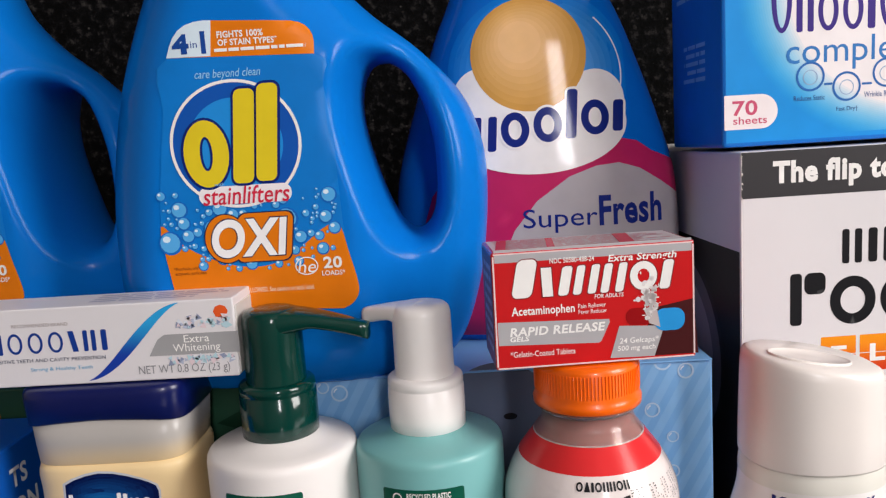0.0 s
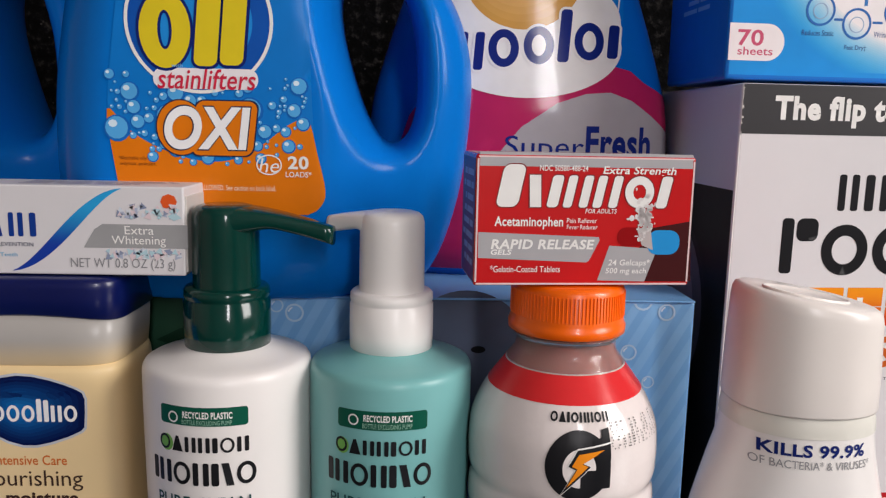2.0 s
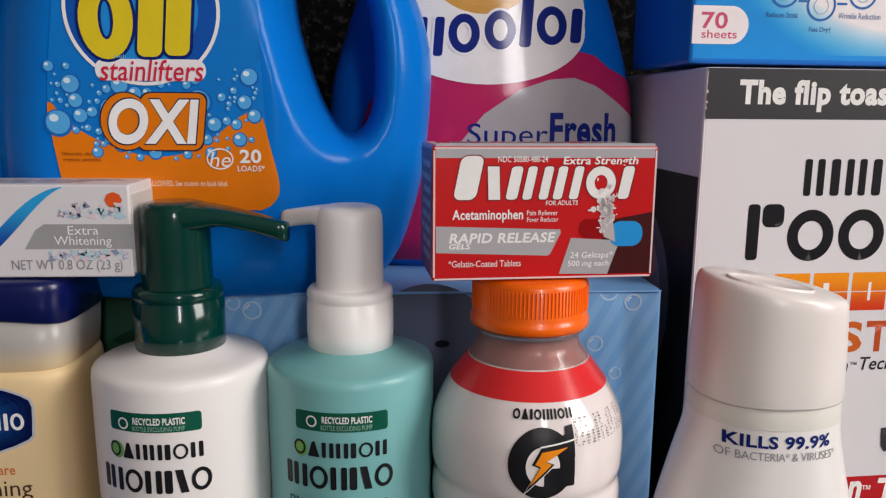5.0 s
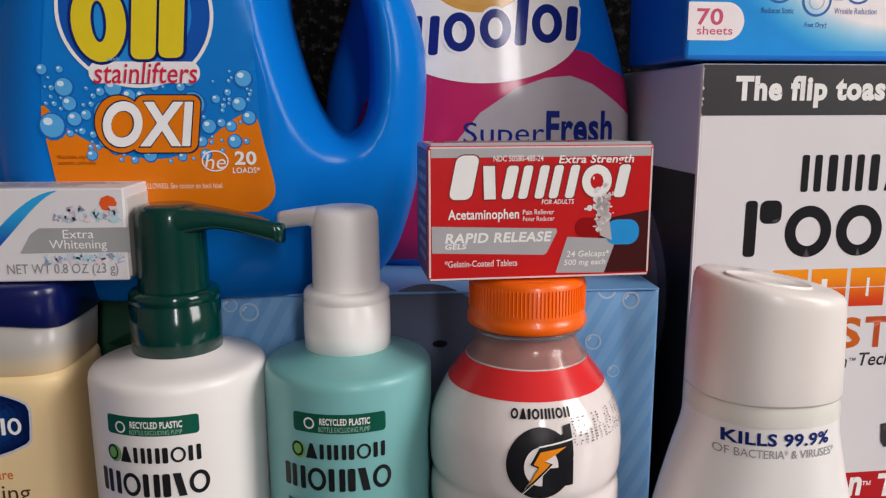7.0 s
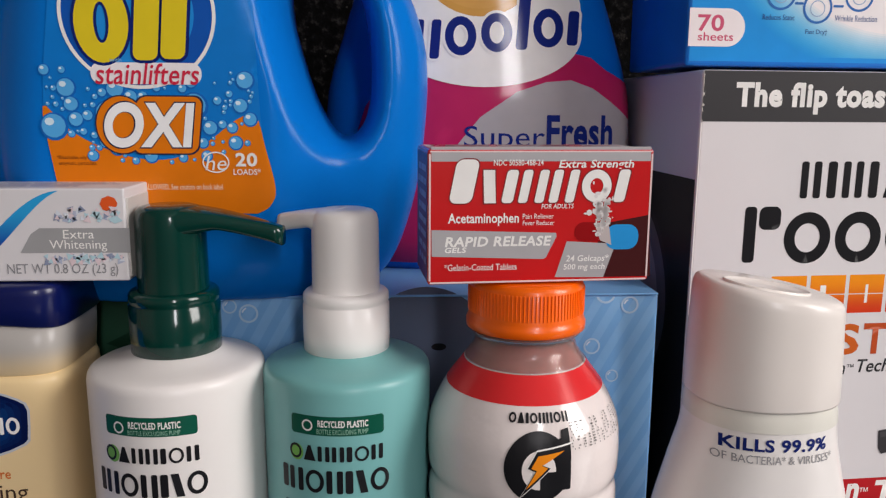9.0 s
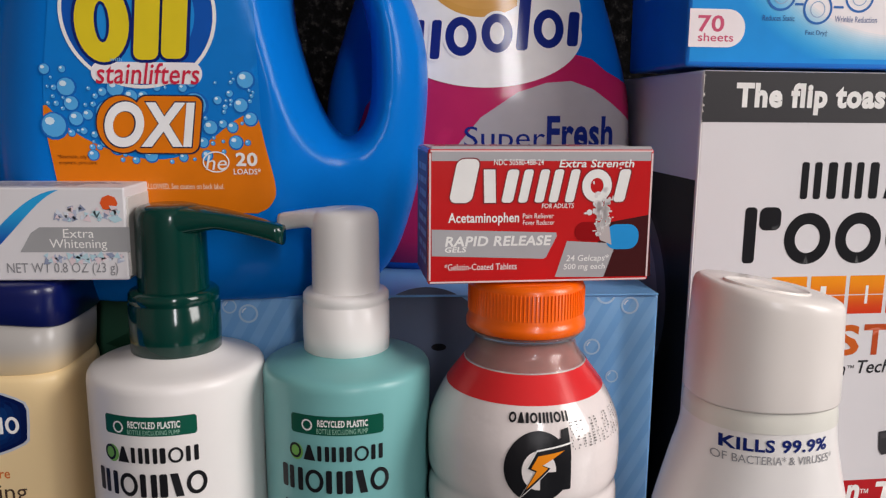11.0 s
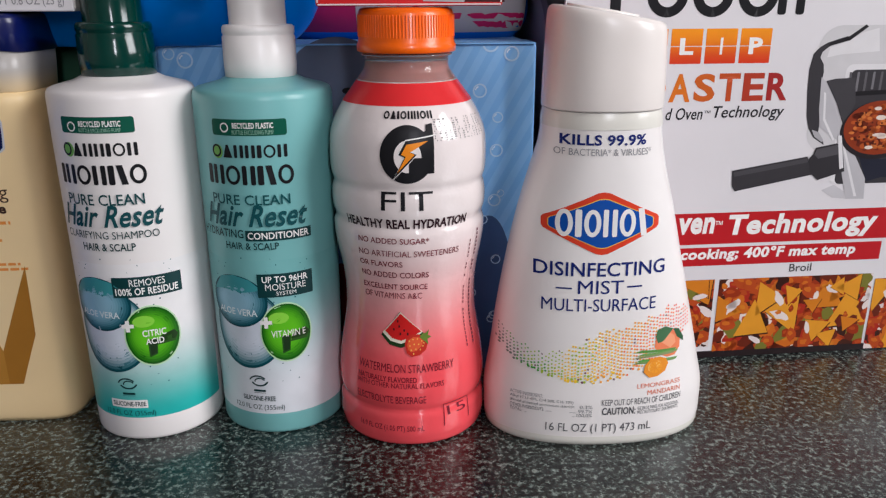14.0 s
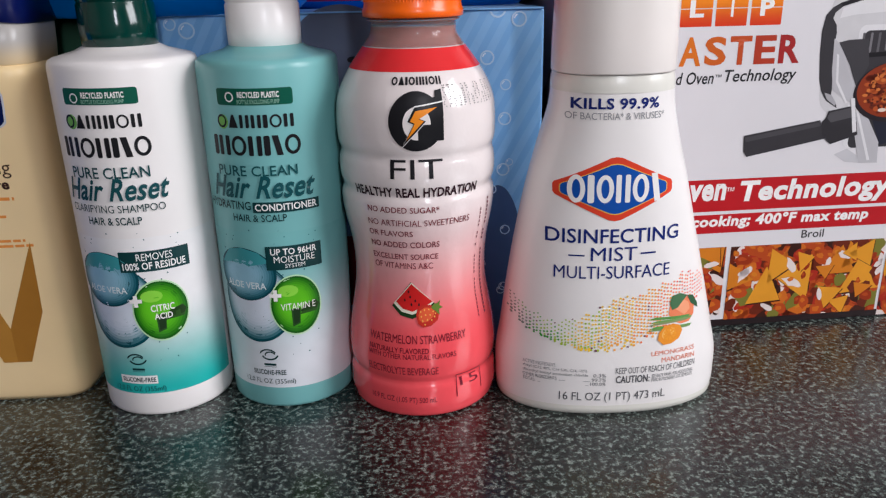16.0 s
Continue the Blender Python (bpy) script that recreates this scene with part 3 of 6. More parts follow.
def lay(name, bm, surf, layer, material, parent, label="", kind=""):
    """Wraps a flat bmesh onto a surface, layer by layer above it."""
    base, step = (0.00008, 0.00004) if surf in FLAT_FACES else (0.0002, 0.0001) if surf is on_jug else (0.0002, 0.00007) if surf in FILM_FACES else (0.00009, 0.00005)
    for v in bm.verts:
        v.co = surf(v.co.x, v.co.y, base + step * layer)
    for f in bm.faces:
        f.normal_update()
    if bm.faces:
        if sum(f.normal.y * f.calc_area() for f in bm.faces) > 0:
            bmesh.ops.reverse_faces(bm, faces=bm.faces[:])
    return part(name, bm, material, parent, label, kind=kind)


def rounded(u0, u1, v0, v1, r, n=6, skew=0.0):
    out = []
    for cu, cv, a0 in ((u1 - r, v1 - r, 0), (u0 + r, v1 - r, 90), (u0 + r, v0 + r, 180), (u1 - r, v0 + r, 270)):
        for i in range(n + 1):
            a = radians(a0 + 90 * i / n)
            u, v = cu + r * math.cos(a), cv + r * math.sin(a)
            out.append((u + skew * (v - v0), v))
    return out


def oval(u, v, ru, rv, n=36, a0=0, a1=360):
    return [(u + ru * math.cos(radians(a0 + (a1 - a0) * i / n)), v + rv * math.sin(radians(a0 + (a1 - a0) * i / n))) for i in range(n if a1 - a0 == 360 else n + 1)]


def ring(u, v, ru, rv, w, n=40, a0=0, a1=360):
    quads = []
    for i in range(n):
        p = [radians(a0 + (a1 - a0) * k / n) for k in (i, i + 1)]
        quads.append([(u + ru * math.cos(p[0]), v + rv * math.sin(p[0])), (u + ru * math.cos(p[1]), v + rv * math.sin(p[1])), (u + (ru - w) * math.cos(p[1]), v + (rv - w) * math.sin(p[1])), (u + (ru - w) * math.cos(p[0]), v + (rv - w) * math.sin(p[0]))])
    return quads


def words(text, box, material, parent, surf, layer=1, bold=0.0, shear=0.0, cell=0.006, clip=None, name="lettering", arc=0.0, fine=3):
    """Lettering in the built-in font, fitted to a (u0, u1, v0, v1) box of the surface."""
    if any(c in text for c in "MW"):
        bold = min(bold, 0.0)
    cu = bpy.data.curves.new("t", "FONT")
    cu.body, cu.offset, cu.shear, cu.resolution_u = text, bold, shear, fine
    cu.space_character = 1.0 + bold * 2
    ob = bpy.data.objects.new("t", cu)
    scene.collection.objects.link(ob)
    dg = bpy.context.evaluated_depsgraph_get()
    me = bpy.data.meshes.new_from_object(ob.evaluated_get(dg))
    bpy.data.objects.remove(ob)
    bm = bmesh.new()
    bm.from_mesh(me)
    bpy.data.meshes.remove(me)
    x0, x1 = min(v.co.x for v in bm.verts), max(v.co.x for v in bm.verts)
    y0, y1 = min(v.co.y for v in bm.verts), max(v.co.y for v in bm.verts)
    u0, u1, v0, v1 = box
    for v in bm.verts:
        s = (v.co.x - x0) / (x1 - x0)
        v.co = (u0 + (u1 - u0) * s, v0 + (v1 - v0) * (v.co.y - y0) / (y1 - y0) + arc * (1 - (2 * s - 1) ** 2), 0)
    return lay(name, cut_cells(bm, cell, clip), surf, layer, material, parent)


def mark(shapes, box, material, parent, surf, layer=1, skew=0.0, gap=0.16, heights=None, cell=0.005, grow=0.0, weight=0.24, rise=0.0, name="brand_block"):
    """A maker's mark as a row of plain shapes: i a slim bar, b a block, o a ring, d a disc, n a pair of slim bars, w a wedge, z a slanting bar."""
    u0, u1, v0, v1 = box
    widths = [{"i": 0.36, "b": 0.7, "o": 0.95, "d": 1.05, "n": 0.8, "w": 0.85, "z": 0.6}[c] for c in shapes]
    total = sum(widths) + gap * (len(widths) - 1)
    k = (u1 - u0 - skew * (v1 - v0)) / total
    u = u0
    t = weight * 0.95 * k
    for i, (c, w) in enumerate(zip(shapes, widths)):
        h = (v1 - v0) * (heights[i] if heights else 1)
        foot, w = v0 + rise * (u + w * k / 2 - u0), w * k
        bar = lambda x0, x1: rounded(x0 - grow, x1 + grow, foot - grow, foot + h + grow, min(0.3 * (x1 - x0), h * 0.3) + grow, 4, skew)
        lean = lambda poly: [(u + x + skew * y, foot + y) for x, y in poly]
        if c == "o":
            bm = flat(ring(u + w / 2 + skew * h / 2, foot + h / 2, w / 2 + grow, h / 2 + grow, min(t + 2 * grow, (w / 2 + grow) * 0.85), 32), cell)
        elif c == "d":
            bm = flat([oval(u + w / 2 + skew * h / 2, foot + h / 2, w / 2 + grow, h / 2 + grow, 40)], cell)
        elif c == "n":
            bm = flat([bar(u, u + 0.36 * w), bar(u + 0.64 * w, u + w)], cell)
        elif c == "w":
            bm = flat([lean([(-grow, -grow), (w + grow, -grow), (0.62 * w + grow, h + grow), (0.38 * w - grow, h + grow)])], cell)
        elif c == "z":
            bm = flat([lean([(0.4 * w - grow, -grow), (w + grow, -grow), (0.6 * w + grow, h + grow), (-grow, h + grow)])], cell)
        else:
            bm = flat([bar(u, u + w)], cell)
        lay(name, bm, surf, layer, material, parent)
        u += w + gap * k


def panel(poly, material, parent, surf, layer=0, cell=0.004, name="printed_panel", label="", clip=None):
    return lay(name, flat([poly], cell, clip), surf, layer, material, parent, label)


def many(polys, material, parent, surf, layer=0, cell=0.0, name="printed_shape", label="", clip=None):
    return lay(name, flat(polys, cell, clip), surf, layer, material, parent, label)


def bars(box, rows, material, parent, surf, layer=1, seed=1, vertical=False, thick=0.5):
    """Lines too small to read, as plain bars."""
    rng = random.Random(seed)
    u0, u1, v0, v1 = box
    polys = []
    h = (v1 - v0) / rows
    for i in range(rows):
        u = u0
        top = v1 - i * h
        end = u1 - (u1 - u0) * rng.random() * 0.25
        while u < end:
            w = min(h * (1.2 + 3 * rng.random()), end - u)
            polys.append([(u, top - h * thick), (u + w, top - h * thick), (u + w, top), (u, top)])
            u += w + h * 0.35
    return lay("small_print", flat(polys, 0.006), surf, layer, material, parent)


BLACK_INK, WHITE_INK, NAVY_INK = ink(26, 26, 30), ink(240, 238, 236), ink(16, 36, 110)
DARK_TEAL, GREY_INK = ink(14, 56, 58), ink(150, 150, 154)

# ---------------------------------------------------------------- printing: the pump bottles
ON_PUMP = on_cylinder(PUMP_BODY, 0.0317, -0.0011, -0.0014)
BAND_GREEN, LEAF = ink(6, 84, 66), ink(120, 180, 90)
LENS_RIM = ink(10, 92, 100)


def shaded_drop(b, u, v, ru, rv, rim, middle, layer, shift, steps=9, power=1.6):
    """A drop printed as nested ovals, from its dark rim to its pale middle."""
    for k in range(steps):
        t = k / (steps - 1)
        f = 1 - 0.62 * t
        w = 1 - (1 - t) ** power
        col = [a + (c - a) * w for a, c in zip(rim, middle)]
        panel(oval(u + ru * shift[0] * t, v + rv * shift[1] * t, ru * f, rv * f, 44), ink(*col), b, ON_PUMP, layer + 2.0 * k / steps, name="printed_drop")


def blob_print(b, lens, bowl, ball):
    """The printed drops: a teal lens over a pale bowl, and a green drop."""
    u, v, ru, rv = bowl
    shaded_drop(b, u, v, ru, rv, (4, 72, 82), (214, 222, 234), 1, (0.05, 0.22), 13, 4.0)
    u, v, ru, rv = lens
    shaded_drop(b, u, v, ru, rv, (4, 66, 78), (150, 196, 216), 3.6, (-0.1, 0.05), 11, 2.2)
    panel([(u - ru * 0.9, v + rv * 0.30), (u - ru * 0.4, v + rv * 0.42), (u + ru * 0.2, v + rv * 0.34), (u + ru * 0.85, v + rv * 0.50), (u + ru * 0.5, v + rv * 0.86), (u, v + rv * 1.0), (u - ru * 0.5, v + rv * 0.88)], ink(64, 150, 156), b, ON_PUMP, 5.6, name="printed_drop")
    many([[(u - ru * 0.96, v + rv * 0.28), (u - ru * 0.4, v + rv * 0.40), (u + ru * 0.2, v + rv * 0.32), (u + ru * 0.9, v + rv * 0.46), (u + ru * 0.2, v + rv * 0.40), (u - ru * 0.4, v + rv * 0.49)]], ink(10, 84, 90), b, ON_PUMP, 5.8, name="printed_drop")
    u, v, ru, rv = ball
    panel(oval(u, v, ru * 1.05, rv * 1.05, 48), ink(190, 226, 180), b, ON_PUMP, 6, name="printed_drop")
    shaded_drop(b, u, v, ru, rv, (22, 92, 14), (96, 190, 30), 6.6, (-0.12, 0.1), 9, 2.2)
    for k, f in enumerate((1.0, 0.72)):
        panel([(u - ru * 0.22 * f, v - rv * 0.12), (u + ru * 0.16 * f, v - rv * 0.10), (u + ru * 0.10 * f, v - rv * (0.45 + 0.2 * f)), (u - ru * 0.20 * f, v - rv * (0.48 + 0.26 * f))], ink(30 - 10 * k, 74 - 26 * k, 20 - 6 * k), b, ON_PUMP, 9 + 0.3 * k, name="printed_drop")
        panel([(u + ru * 0.12, v - rv * 0.34 * f), (u + ru * 0.82, v - rv * 0.30 * f), (u + ru * 0.94, v - rv * 0.06), (u + ru * 0.80, v + rv * 0.10 * f), (u + ru * 0.3, v - rv * 0.02)], ink(46 - 14 * k, 84 - 24 * k, 34 - 10 * k), b, ON_PUMP, 9.1 + 0.3 * k, name="printed_drop")
    panel(oval(u - ru * 0.28, v + rv * 0.52, ru * 0.40, rv * 0.20, 32), ink(140, 214, 70), b, ON_PUMP, 9, name="printed_drop")
    rng = random.Random(5)
    polys = []
    for i in range(70):
        uu, vv = bowl[0] + bowl[2] * rng.uniform(-1.3, 1.7), bowl[1] + bowl[3] * rng.uniform(-1.4, 1.7)
        s = rng.uniform(0.00015, 0.0004)
        polys.append(oval(uu, vv, s, s, 6))
    lay("printed_spray", flat(polys), ON_PUMP, 2, LENS_RIM, b, kind="stuff")


def plus_sign(u, v, b):
    panel(rounded(u - 0.0028, u + 0.0028, v - 0.0009, v + 0.0009, 0.0001, 1), WHITE_INK, b, ON_PUMP, 11, name="plus_sign")
    panel(rounded(u - 0.0009, u + 0.0009, v - 0.0028, v + 0.0028, 0.0001, 1), WHITE_INK, b, ON_PUMP, 11.5, name="plus_sign")


def recycled_band(b, box, line_a, line_b, dot):
    u0, u1, v0, v1 = box
    panel(rounded(u0, u1, v0, v1, 0.0012) , BAND_GREEN, b, ON_PUMP, 1, name="green_band")
    words("RECYCLED PLASTIC", line_a, WHITE_INK, b, ON_PUMP, 2, 0.03)
    words("BOTTLE EXCLUDING PUMP", line_b, ink(150, 190, 170), b, ON_PUMP, 2)
    many(ring(dot[0], dot[1], 0.0021, 0.0021, 0.0006, 24), WHITE_INK, b, ON_PUMP, 2)


def leaping_mark(b, u, v):
    many(ring(u - 0.0006, v - 0.0004, 0.0046, 0.0034, 0.0007, 18, 30, 165), DARK_TEAL, b, ON_PUMP, 3)
    many(ring(u + 0.0002, v + 0.0006, 0.0046, 0.0034, 0.0008, 18, 205, 345), DARK_TEAL, b, ON_PUMP, 3.2)
    many(ring(u + 0.0004, v - 0.0002, 0.0028, 0.0020, 0.0006, 14, 20, 190), DARK_TEAL, b, ON_PUMP, 3.4)
    panel(rounded(u - 0.0031, u + 0.0031, v - 0.0056, v - 0.0045, 0.0003, 2), DARK_TEAL, b, ON_PUMP, 3)
    panel(rounded(u - 0.0031, u + 0.0031, v - 0.0063, v - 0.0061, 0.0001, 2), DARK_TEAL, b, ON_PUMP, 3.2)


LETTERS_A, LETTERS_B = "ownnion", "inonizo"
s = shampoo
wrap = 0.0308 * radians(88)
LABEL_TEAL = ink(44, 178, 172, 0.32, (srgb(236, 234, 234), 0.014, 0.062))
panel(rounded(-wrap, wrap, 0.0135, 0.090, 0.001), LABEL_TEAL, s, ON_PUMP, 0, name="label_film", label="film fading from teal to white")
recycled_band(s, (-0.0178, 0.0150, 0.1479, 0.1547), (-0.0082, 0.0095, 0.1506, 0.1531), (-0.0085, 0.0093, 0.1484, 0.1500), (-0.0121, 0.1506))
panel(oval(-0.0154, 0.1408, 0.0029, 0.0031), LEAF, s, ON_PUMP, 1)
mark(LETTERS_A, (-0.0187, 0.0151, 0.1382, 0.1438), BLACK_INK, s, ON_PUMP, 2, weight=0.17)
mark(LETTERS_B, (-0.0231, 0.0176, 0.1259, 0.1344), BLACK_INK, s, ON_PUMP, 2, gap=0.12, weight=0.2)
words("PURE CLEAN", (-0.0203, 0.0154, 0.1169, 0.1218), ink(24, 70, 74), s, ON_PUMP, 10, 0.012)
words("Hair Reset", (-0.0255, 0.0229, 0.1070, 0.1170), ink(22, 74, 80), s, ON_PUMP, 11, 0.022, 0.38)
words("CLARIFYING SHAMPOO", (-0.0251, 0.0199, 0.1018, 0.1052), DARK_TEAL, s, ON_PUMP, 10, 0.015)
words("HAIR & SCALP", (-0.0155, 0.0092, 0.0963, 0.0998), DARK_TEAL, s, ON_PUMP, 10, 0.015)
blob_print(s, (-0.0128, 0.0704, 0.0165, 0.0130), (-0.0090, 0.0575, 0.0195, 0.0205), (0.0114, 0.0550, 0.0122, 0.0142))
panel(rounded(-0.0038, 0.0274, 0.0743, 0.0839, 0.0003), DARK_TEAL, s, ON_PUMP, 6, name="claim_panel")
words("REMOVES", (0.0040, 0.0197, 0.0795, 0.0828), WHITE_INK, s, ON_PUMP, 7, 0.02)
words("100% OF RESIDUE", (-0.0026, 0.0254, 0.0753, 0.0787), WHITE_INK, s, ON_PUMP, 7, 0.02)
words("ALOE VERA", (-0.0244, -0.0023, 0.0642, 0.0673), ink(226, 236, 238), s, ON_PUMP, 7, 0.015)
plus_sign(0.0008, 0.0605, s)
words("CITRIC", (0.0069, 0.0174, 0.0549, 0.0582), WHITE_INK, s, ON_PUMP, 11, 0.02)
words("ACID", (0.0080, 0.0161, 0.0510, 0.0540), WHITE_INK, s, ON_PUMP, 11, 0.02)
leaping_mark(s, -0.0034, 0.0313)
panel(rounded(-0.0138, 0.0050, 0.0187, 0.0229, 0.0003), WHITE_INK, s, ON_PUMP, 2)
words("SILICONE-FREE", (-0.0127, 0.0042, 0.0196, 0.0220), DARK_TEAL, s, ON_PUMP, 3, 0.02)
words("12.0 FL OZ (355ml)", (-0.0177, 0.0082, 0.0140, 0.0173), DARK_TEAL, s, ON_PUMP, 3)

s = conditioner
ON_PUMP = on_cylinder(PUMP_BODY, 0.0317, -0.0011, -0.0017)
LABEL_MINT = ink(222, 226, 232, 0.32, (srgb(122, 184, 184), 0.022, 0.080))
panel(rounded(-wrap, wrap, 0.0125, 0.090, 0.001), LABEL_MINT, s, ON_PUMP, 0, name="label_film", label="film fading from pale lilac to mint")
recycled_band(s, (-0.0182, 0.0158, 0.1460, 0.1530), (-0.0077, 0.0100, 0.1491, 0.1516), (-0.0081, 0.0100, 0.1466, 0.1484), (-0.0117, 0.1494))
panel(oval(-0.0164, 0.1390, 0.0029, 0.0031), LEAF, s, ON_PUMP, 1)
mark(LETTERS_A, (-0.0193, 0.0154, 0.1365, 0.1421), BLACK_INK, s, ON_PUMP, 2, weight=0.17)
mark(LETTERS_B, (-0.0233, 0.0178, 0.1246, 0.1332), BLACK_INK, s, ON_PUMP, 2, gap=0.12, weight=0.2)
words("PURE CLEAN", (-0.0218, 0.0153, 0.1157, 0.1203), ink(20, 80, 84), s, ON_PUMP, 10, 0.012)
words("Hair Reset", (-0.0272, 0.0231, 0.1057, 0.1158), ink(20, 78, 84), s, ON_PUMP, 11, 0.022, 0.38)
words("HYDRATING", (-0.0318, -0.0068, 0.1005, 0.1044), DARK_TEAL, s, ON_PUMP, 10, 0.015)
panel(rounded(-0.0059, 0.0244, 0.0993, 0.1041, 0.0003), DARK_TEAL, s, ON_PUMP, 9, name="claim_panel")
words("CONDITIONER", (-0.0049, 0.0232, 0.1001, 0.1033), WHITE_INK, s, ON_PUMP, 10, 0.02)
words("HAIR & SCALP", (-0.0164, 0.0088, 0.0952, 0.0985), DARK_TEAL, s, ON_PUMP, 10, 0.015)
blob_print(s, (-0.0145, 0.0696, 0.0162, 0.0128), (-0.0105, 0.0565, 0.0192, 0.0203), (0.0095, 0.0546, 0.0118, 0.0142))
panel(rounded(-0.0025, 0.0238, 0.0723, 0.0836, 0.0003), DARK_TEAL, s, ON_PUMP, 6, name="claim_panel")
words("UP TO 96HR", (-0.0002, 0.0213, 0.0794, 0.0825), WHITE_INK, s, ON_PUMP, 7, 0.02)
words("MOISTURE", (0.0011, 0.0201, 0.0757, 0.0788), WHITE_INK, s, ON_PUMP, 7, 0.02)
words("SYSTEM", (0.0060, 0.0152, 0.0732, 0.0751), WHITE_INK, s, ON_PUMP, 7, 0.02)
words("ALOE VERA", (-0.0259, -0.0036, 0.0629, 0.0662), ink(226, 236, 238), s, ON_PUMP, 7, 0.015)
plus_sign(0.0002, 0.0600, s)
words("VITAMIN E", (0.0023, 0.0185, 0.0525, 0.0558), WHITE_INK, s, ON_PUMP, 11, 0.02)
leaping_mark(s, -0.0058, 0.0298)
words("SILICONE-FREE", (-0.0152, 0.0018, 0.0193, 0.0219), DARK_TEAL, s, ON_PUMP, 3, 0.02)
words("12.0 FL OZ (355ml)", (-0.0204, 0.0060, 0.0139, 0.0172), DARK_TEAL, s, ON_PUMP, 3)

# ---------------------------------------------------------------- printing: sports drink
ON_DRINK = on_cylinder(DRINK_PROFILE, 0.0335)
FILM_FACES.add(ON_DRINK)
RED_PRINT, MAROON = ink(226, 50, 54, 0.22), ink(120, 22, 42)
many([rounded(-0.100, 0.100, 0.1572, 0.1658, 0.0004)], RED_PRINT, drink, ON_DRINK, 0, 0.004, "red_band", "red band round the shoulder")
s = drink
mark("owionnon", (-0.0109, 0.0110, 0.1524, 0.1555), BLACK_INK, s, ON_DRINK, 1)
g = (-0.0114, 0.0102, 0.1261, 0.1502)
gu, gv, gr, gh = (g[0] + g[1]) / 2, (g[2] + g[3]) / 2, (g[1] - g[0]) / 2, (g[3] - g[2]) / 2
panel(oval(gu, gv, gr, gh, 48), BLACK_INK, s, ON_DRINK, 1, name="brand_mark")
panel(oval(gu + gr * 0.02, gv - gh * 0.06, gr * 0.50, gh * 0.56, 32), ink(238, 230, 228), s, ON_DRINK, 2, name="brand_mark")
panel(rounded(gu + gr * 0.06, gu + gr * 0.99, gv - gh * 0.66, gv - gh * 0.10, 0.0004), BLACK_INK, s, ON_DRINK, 3, name="brand_mark")
panel([(gu + gr * a, gv + gh * b) for a, b in ((0.45, 0.72), (0.72, 0.80), (0.74, 1.0), (1.0, 1.04), (1.0, 0.16), (0.55, 0.10))], BLACK_INK, s, ON_DRINK, 3.2, name="brand_mark")
bolt = [(-0.40, -0.68), (0.30, 0.02), (0.10, 0.10), (0.86, 0.52), (-0.02, 0.40), (-0.24, 0.02), (-0.06, -0.06)]
mid_u, mid_v = sum(q[0] for q in bolt) / 7, sum(q[1] for q in bolt) / 7
for f, m, layer in ((1.34, WHITE_INK, 4), (1.22, BLACK_INK, 4.6), (0.90, ink(246, 146, 30), 5.2)):
    panel([(gu + gr * (mid_u + (a - mid_u) * f), gv + gh * (mid_v + (b - mid_v) * f)) for a, b in bolt], m, s, ON_DRINK, layer, name="brand_mark")
words("FIT", (-0.0116, 0.0098, 0.1143, 0.1223), BLACK_INK, s, ON_DRINK, 1, 0.0)
words("HEALTHY REAL HYDRATION", (-0.0302, 0.0267, 0.1060, 0.1104), ink(50, 24, 34), s, ON_DRINK, 1, 0.03)
words("NO ADDED SUGAR*", (-0.0231, 0.0079, 0.0994, 0.1021), MAROON, s, ON_DRINK, 1, 0.01)
words("NO ARTIFICIAL SWEETENERS", (-0.0235, 0.0223, 0.0934, 0.0962), MAROON, s, ON_DRINK, 1, 0.01)
words("OR FLAVORS", (-0.0239, -0.0034, 0.0885, 0.0911), MAROON, s, ON_DRINK, 1, 0.01)
words("NO ADDED COLORS", (-0.0239, 0.0083, 0.0831, 0.0859), MAROON, s, ON_DRINK, 1, 0.01)
words("EXCELLENT SOURCE", (-0.0240, 0.0079, 0.0774, 0.0800), MAROON, s, ON_DRINK, 1, 0.01)
words("OF VITAMINS A&C", (-0.0236, 0.0053, 0.0729, 0.0758), MAROON, s, ON_DRINK, 1, 0.01)
panel([(-0.0149, 0.0552), (-0.0054, 0.0667), (0.0057, 0.0564), (0.0026, 0.0529), (-0.0050, 0.0498), (-0.0105, 0.0511)], ink(30, 60, 30), s, ON_DRINK, 1, name="fruit_print")
panel([(-0.0141, 0.0564), (-0.0052, 0.0665), (0.0052, 0.0570), (0.0019, 0.0545), (-0.0049, 0.0517), (-0.0100, 0.0528)], ink(232, 226, 206), s, ON_DRINK, 2, name="fruit_print")
panel([(-0.0129, 0.0573), (-0.0052, 0.0659), (0.0047, 0.0573), (0.0012, 0.0557), (-0.0049, 0.0531), (-0.0094, 0.0542)], ink(206, 34, 34), s, ON_DRINK, 3, name="fruit_print")
many([oval(u, v, 0.0004, 0.0007, 8) for u, v in [(-0.0085, 0.0583), (-0.0059, 0.0598), (-0.0035, 0.0580), (-0.0053, 0.0563), (-0.0018, 0.0563), (-0.0066, 0.0622)]], BLACK_INK, s, ON_DRINK, 4, 0, "fruit_print")
panel([(-0.0032, 0.0515), (-0.0026, 0.0542), (-0.0003, 0.0560), (0.0032, 0.0561), (0.0062, 0.0544), (0.0074, 0.0518), (0.0065, 0.0489), (0.0034, 0.0465), (-0.0001, 0.0459), (-0.0023, 0.0476)], ink(196, 44, 32), s, ON_DRINK, 4, name="fruit_print")
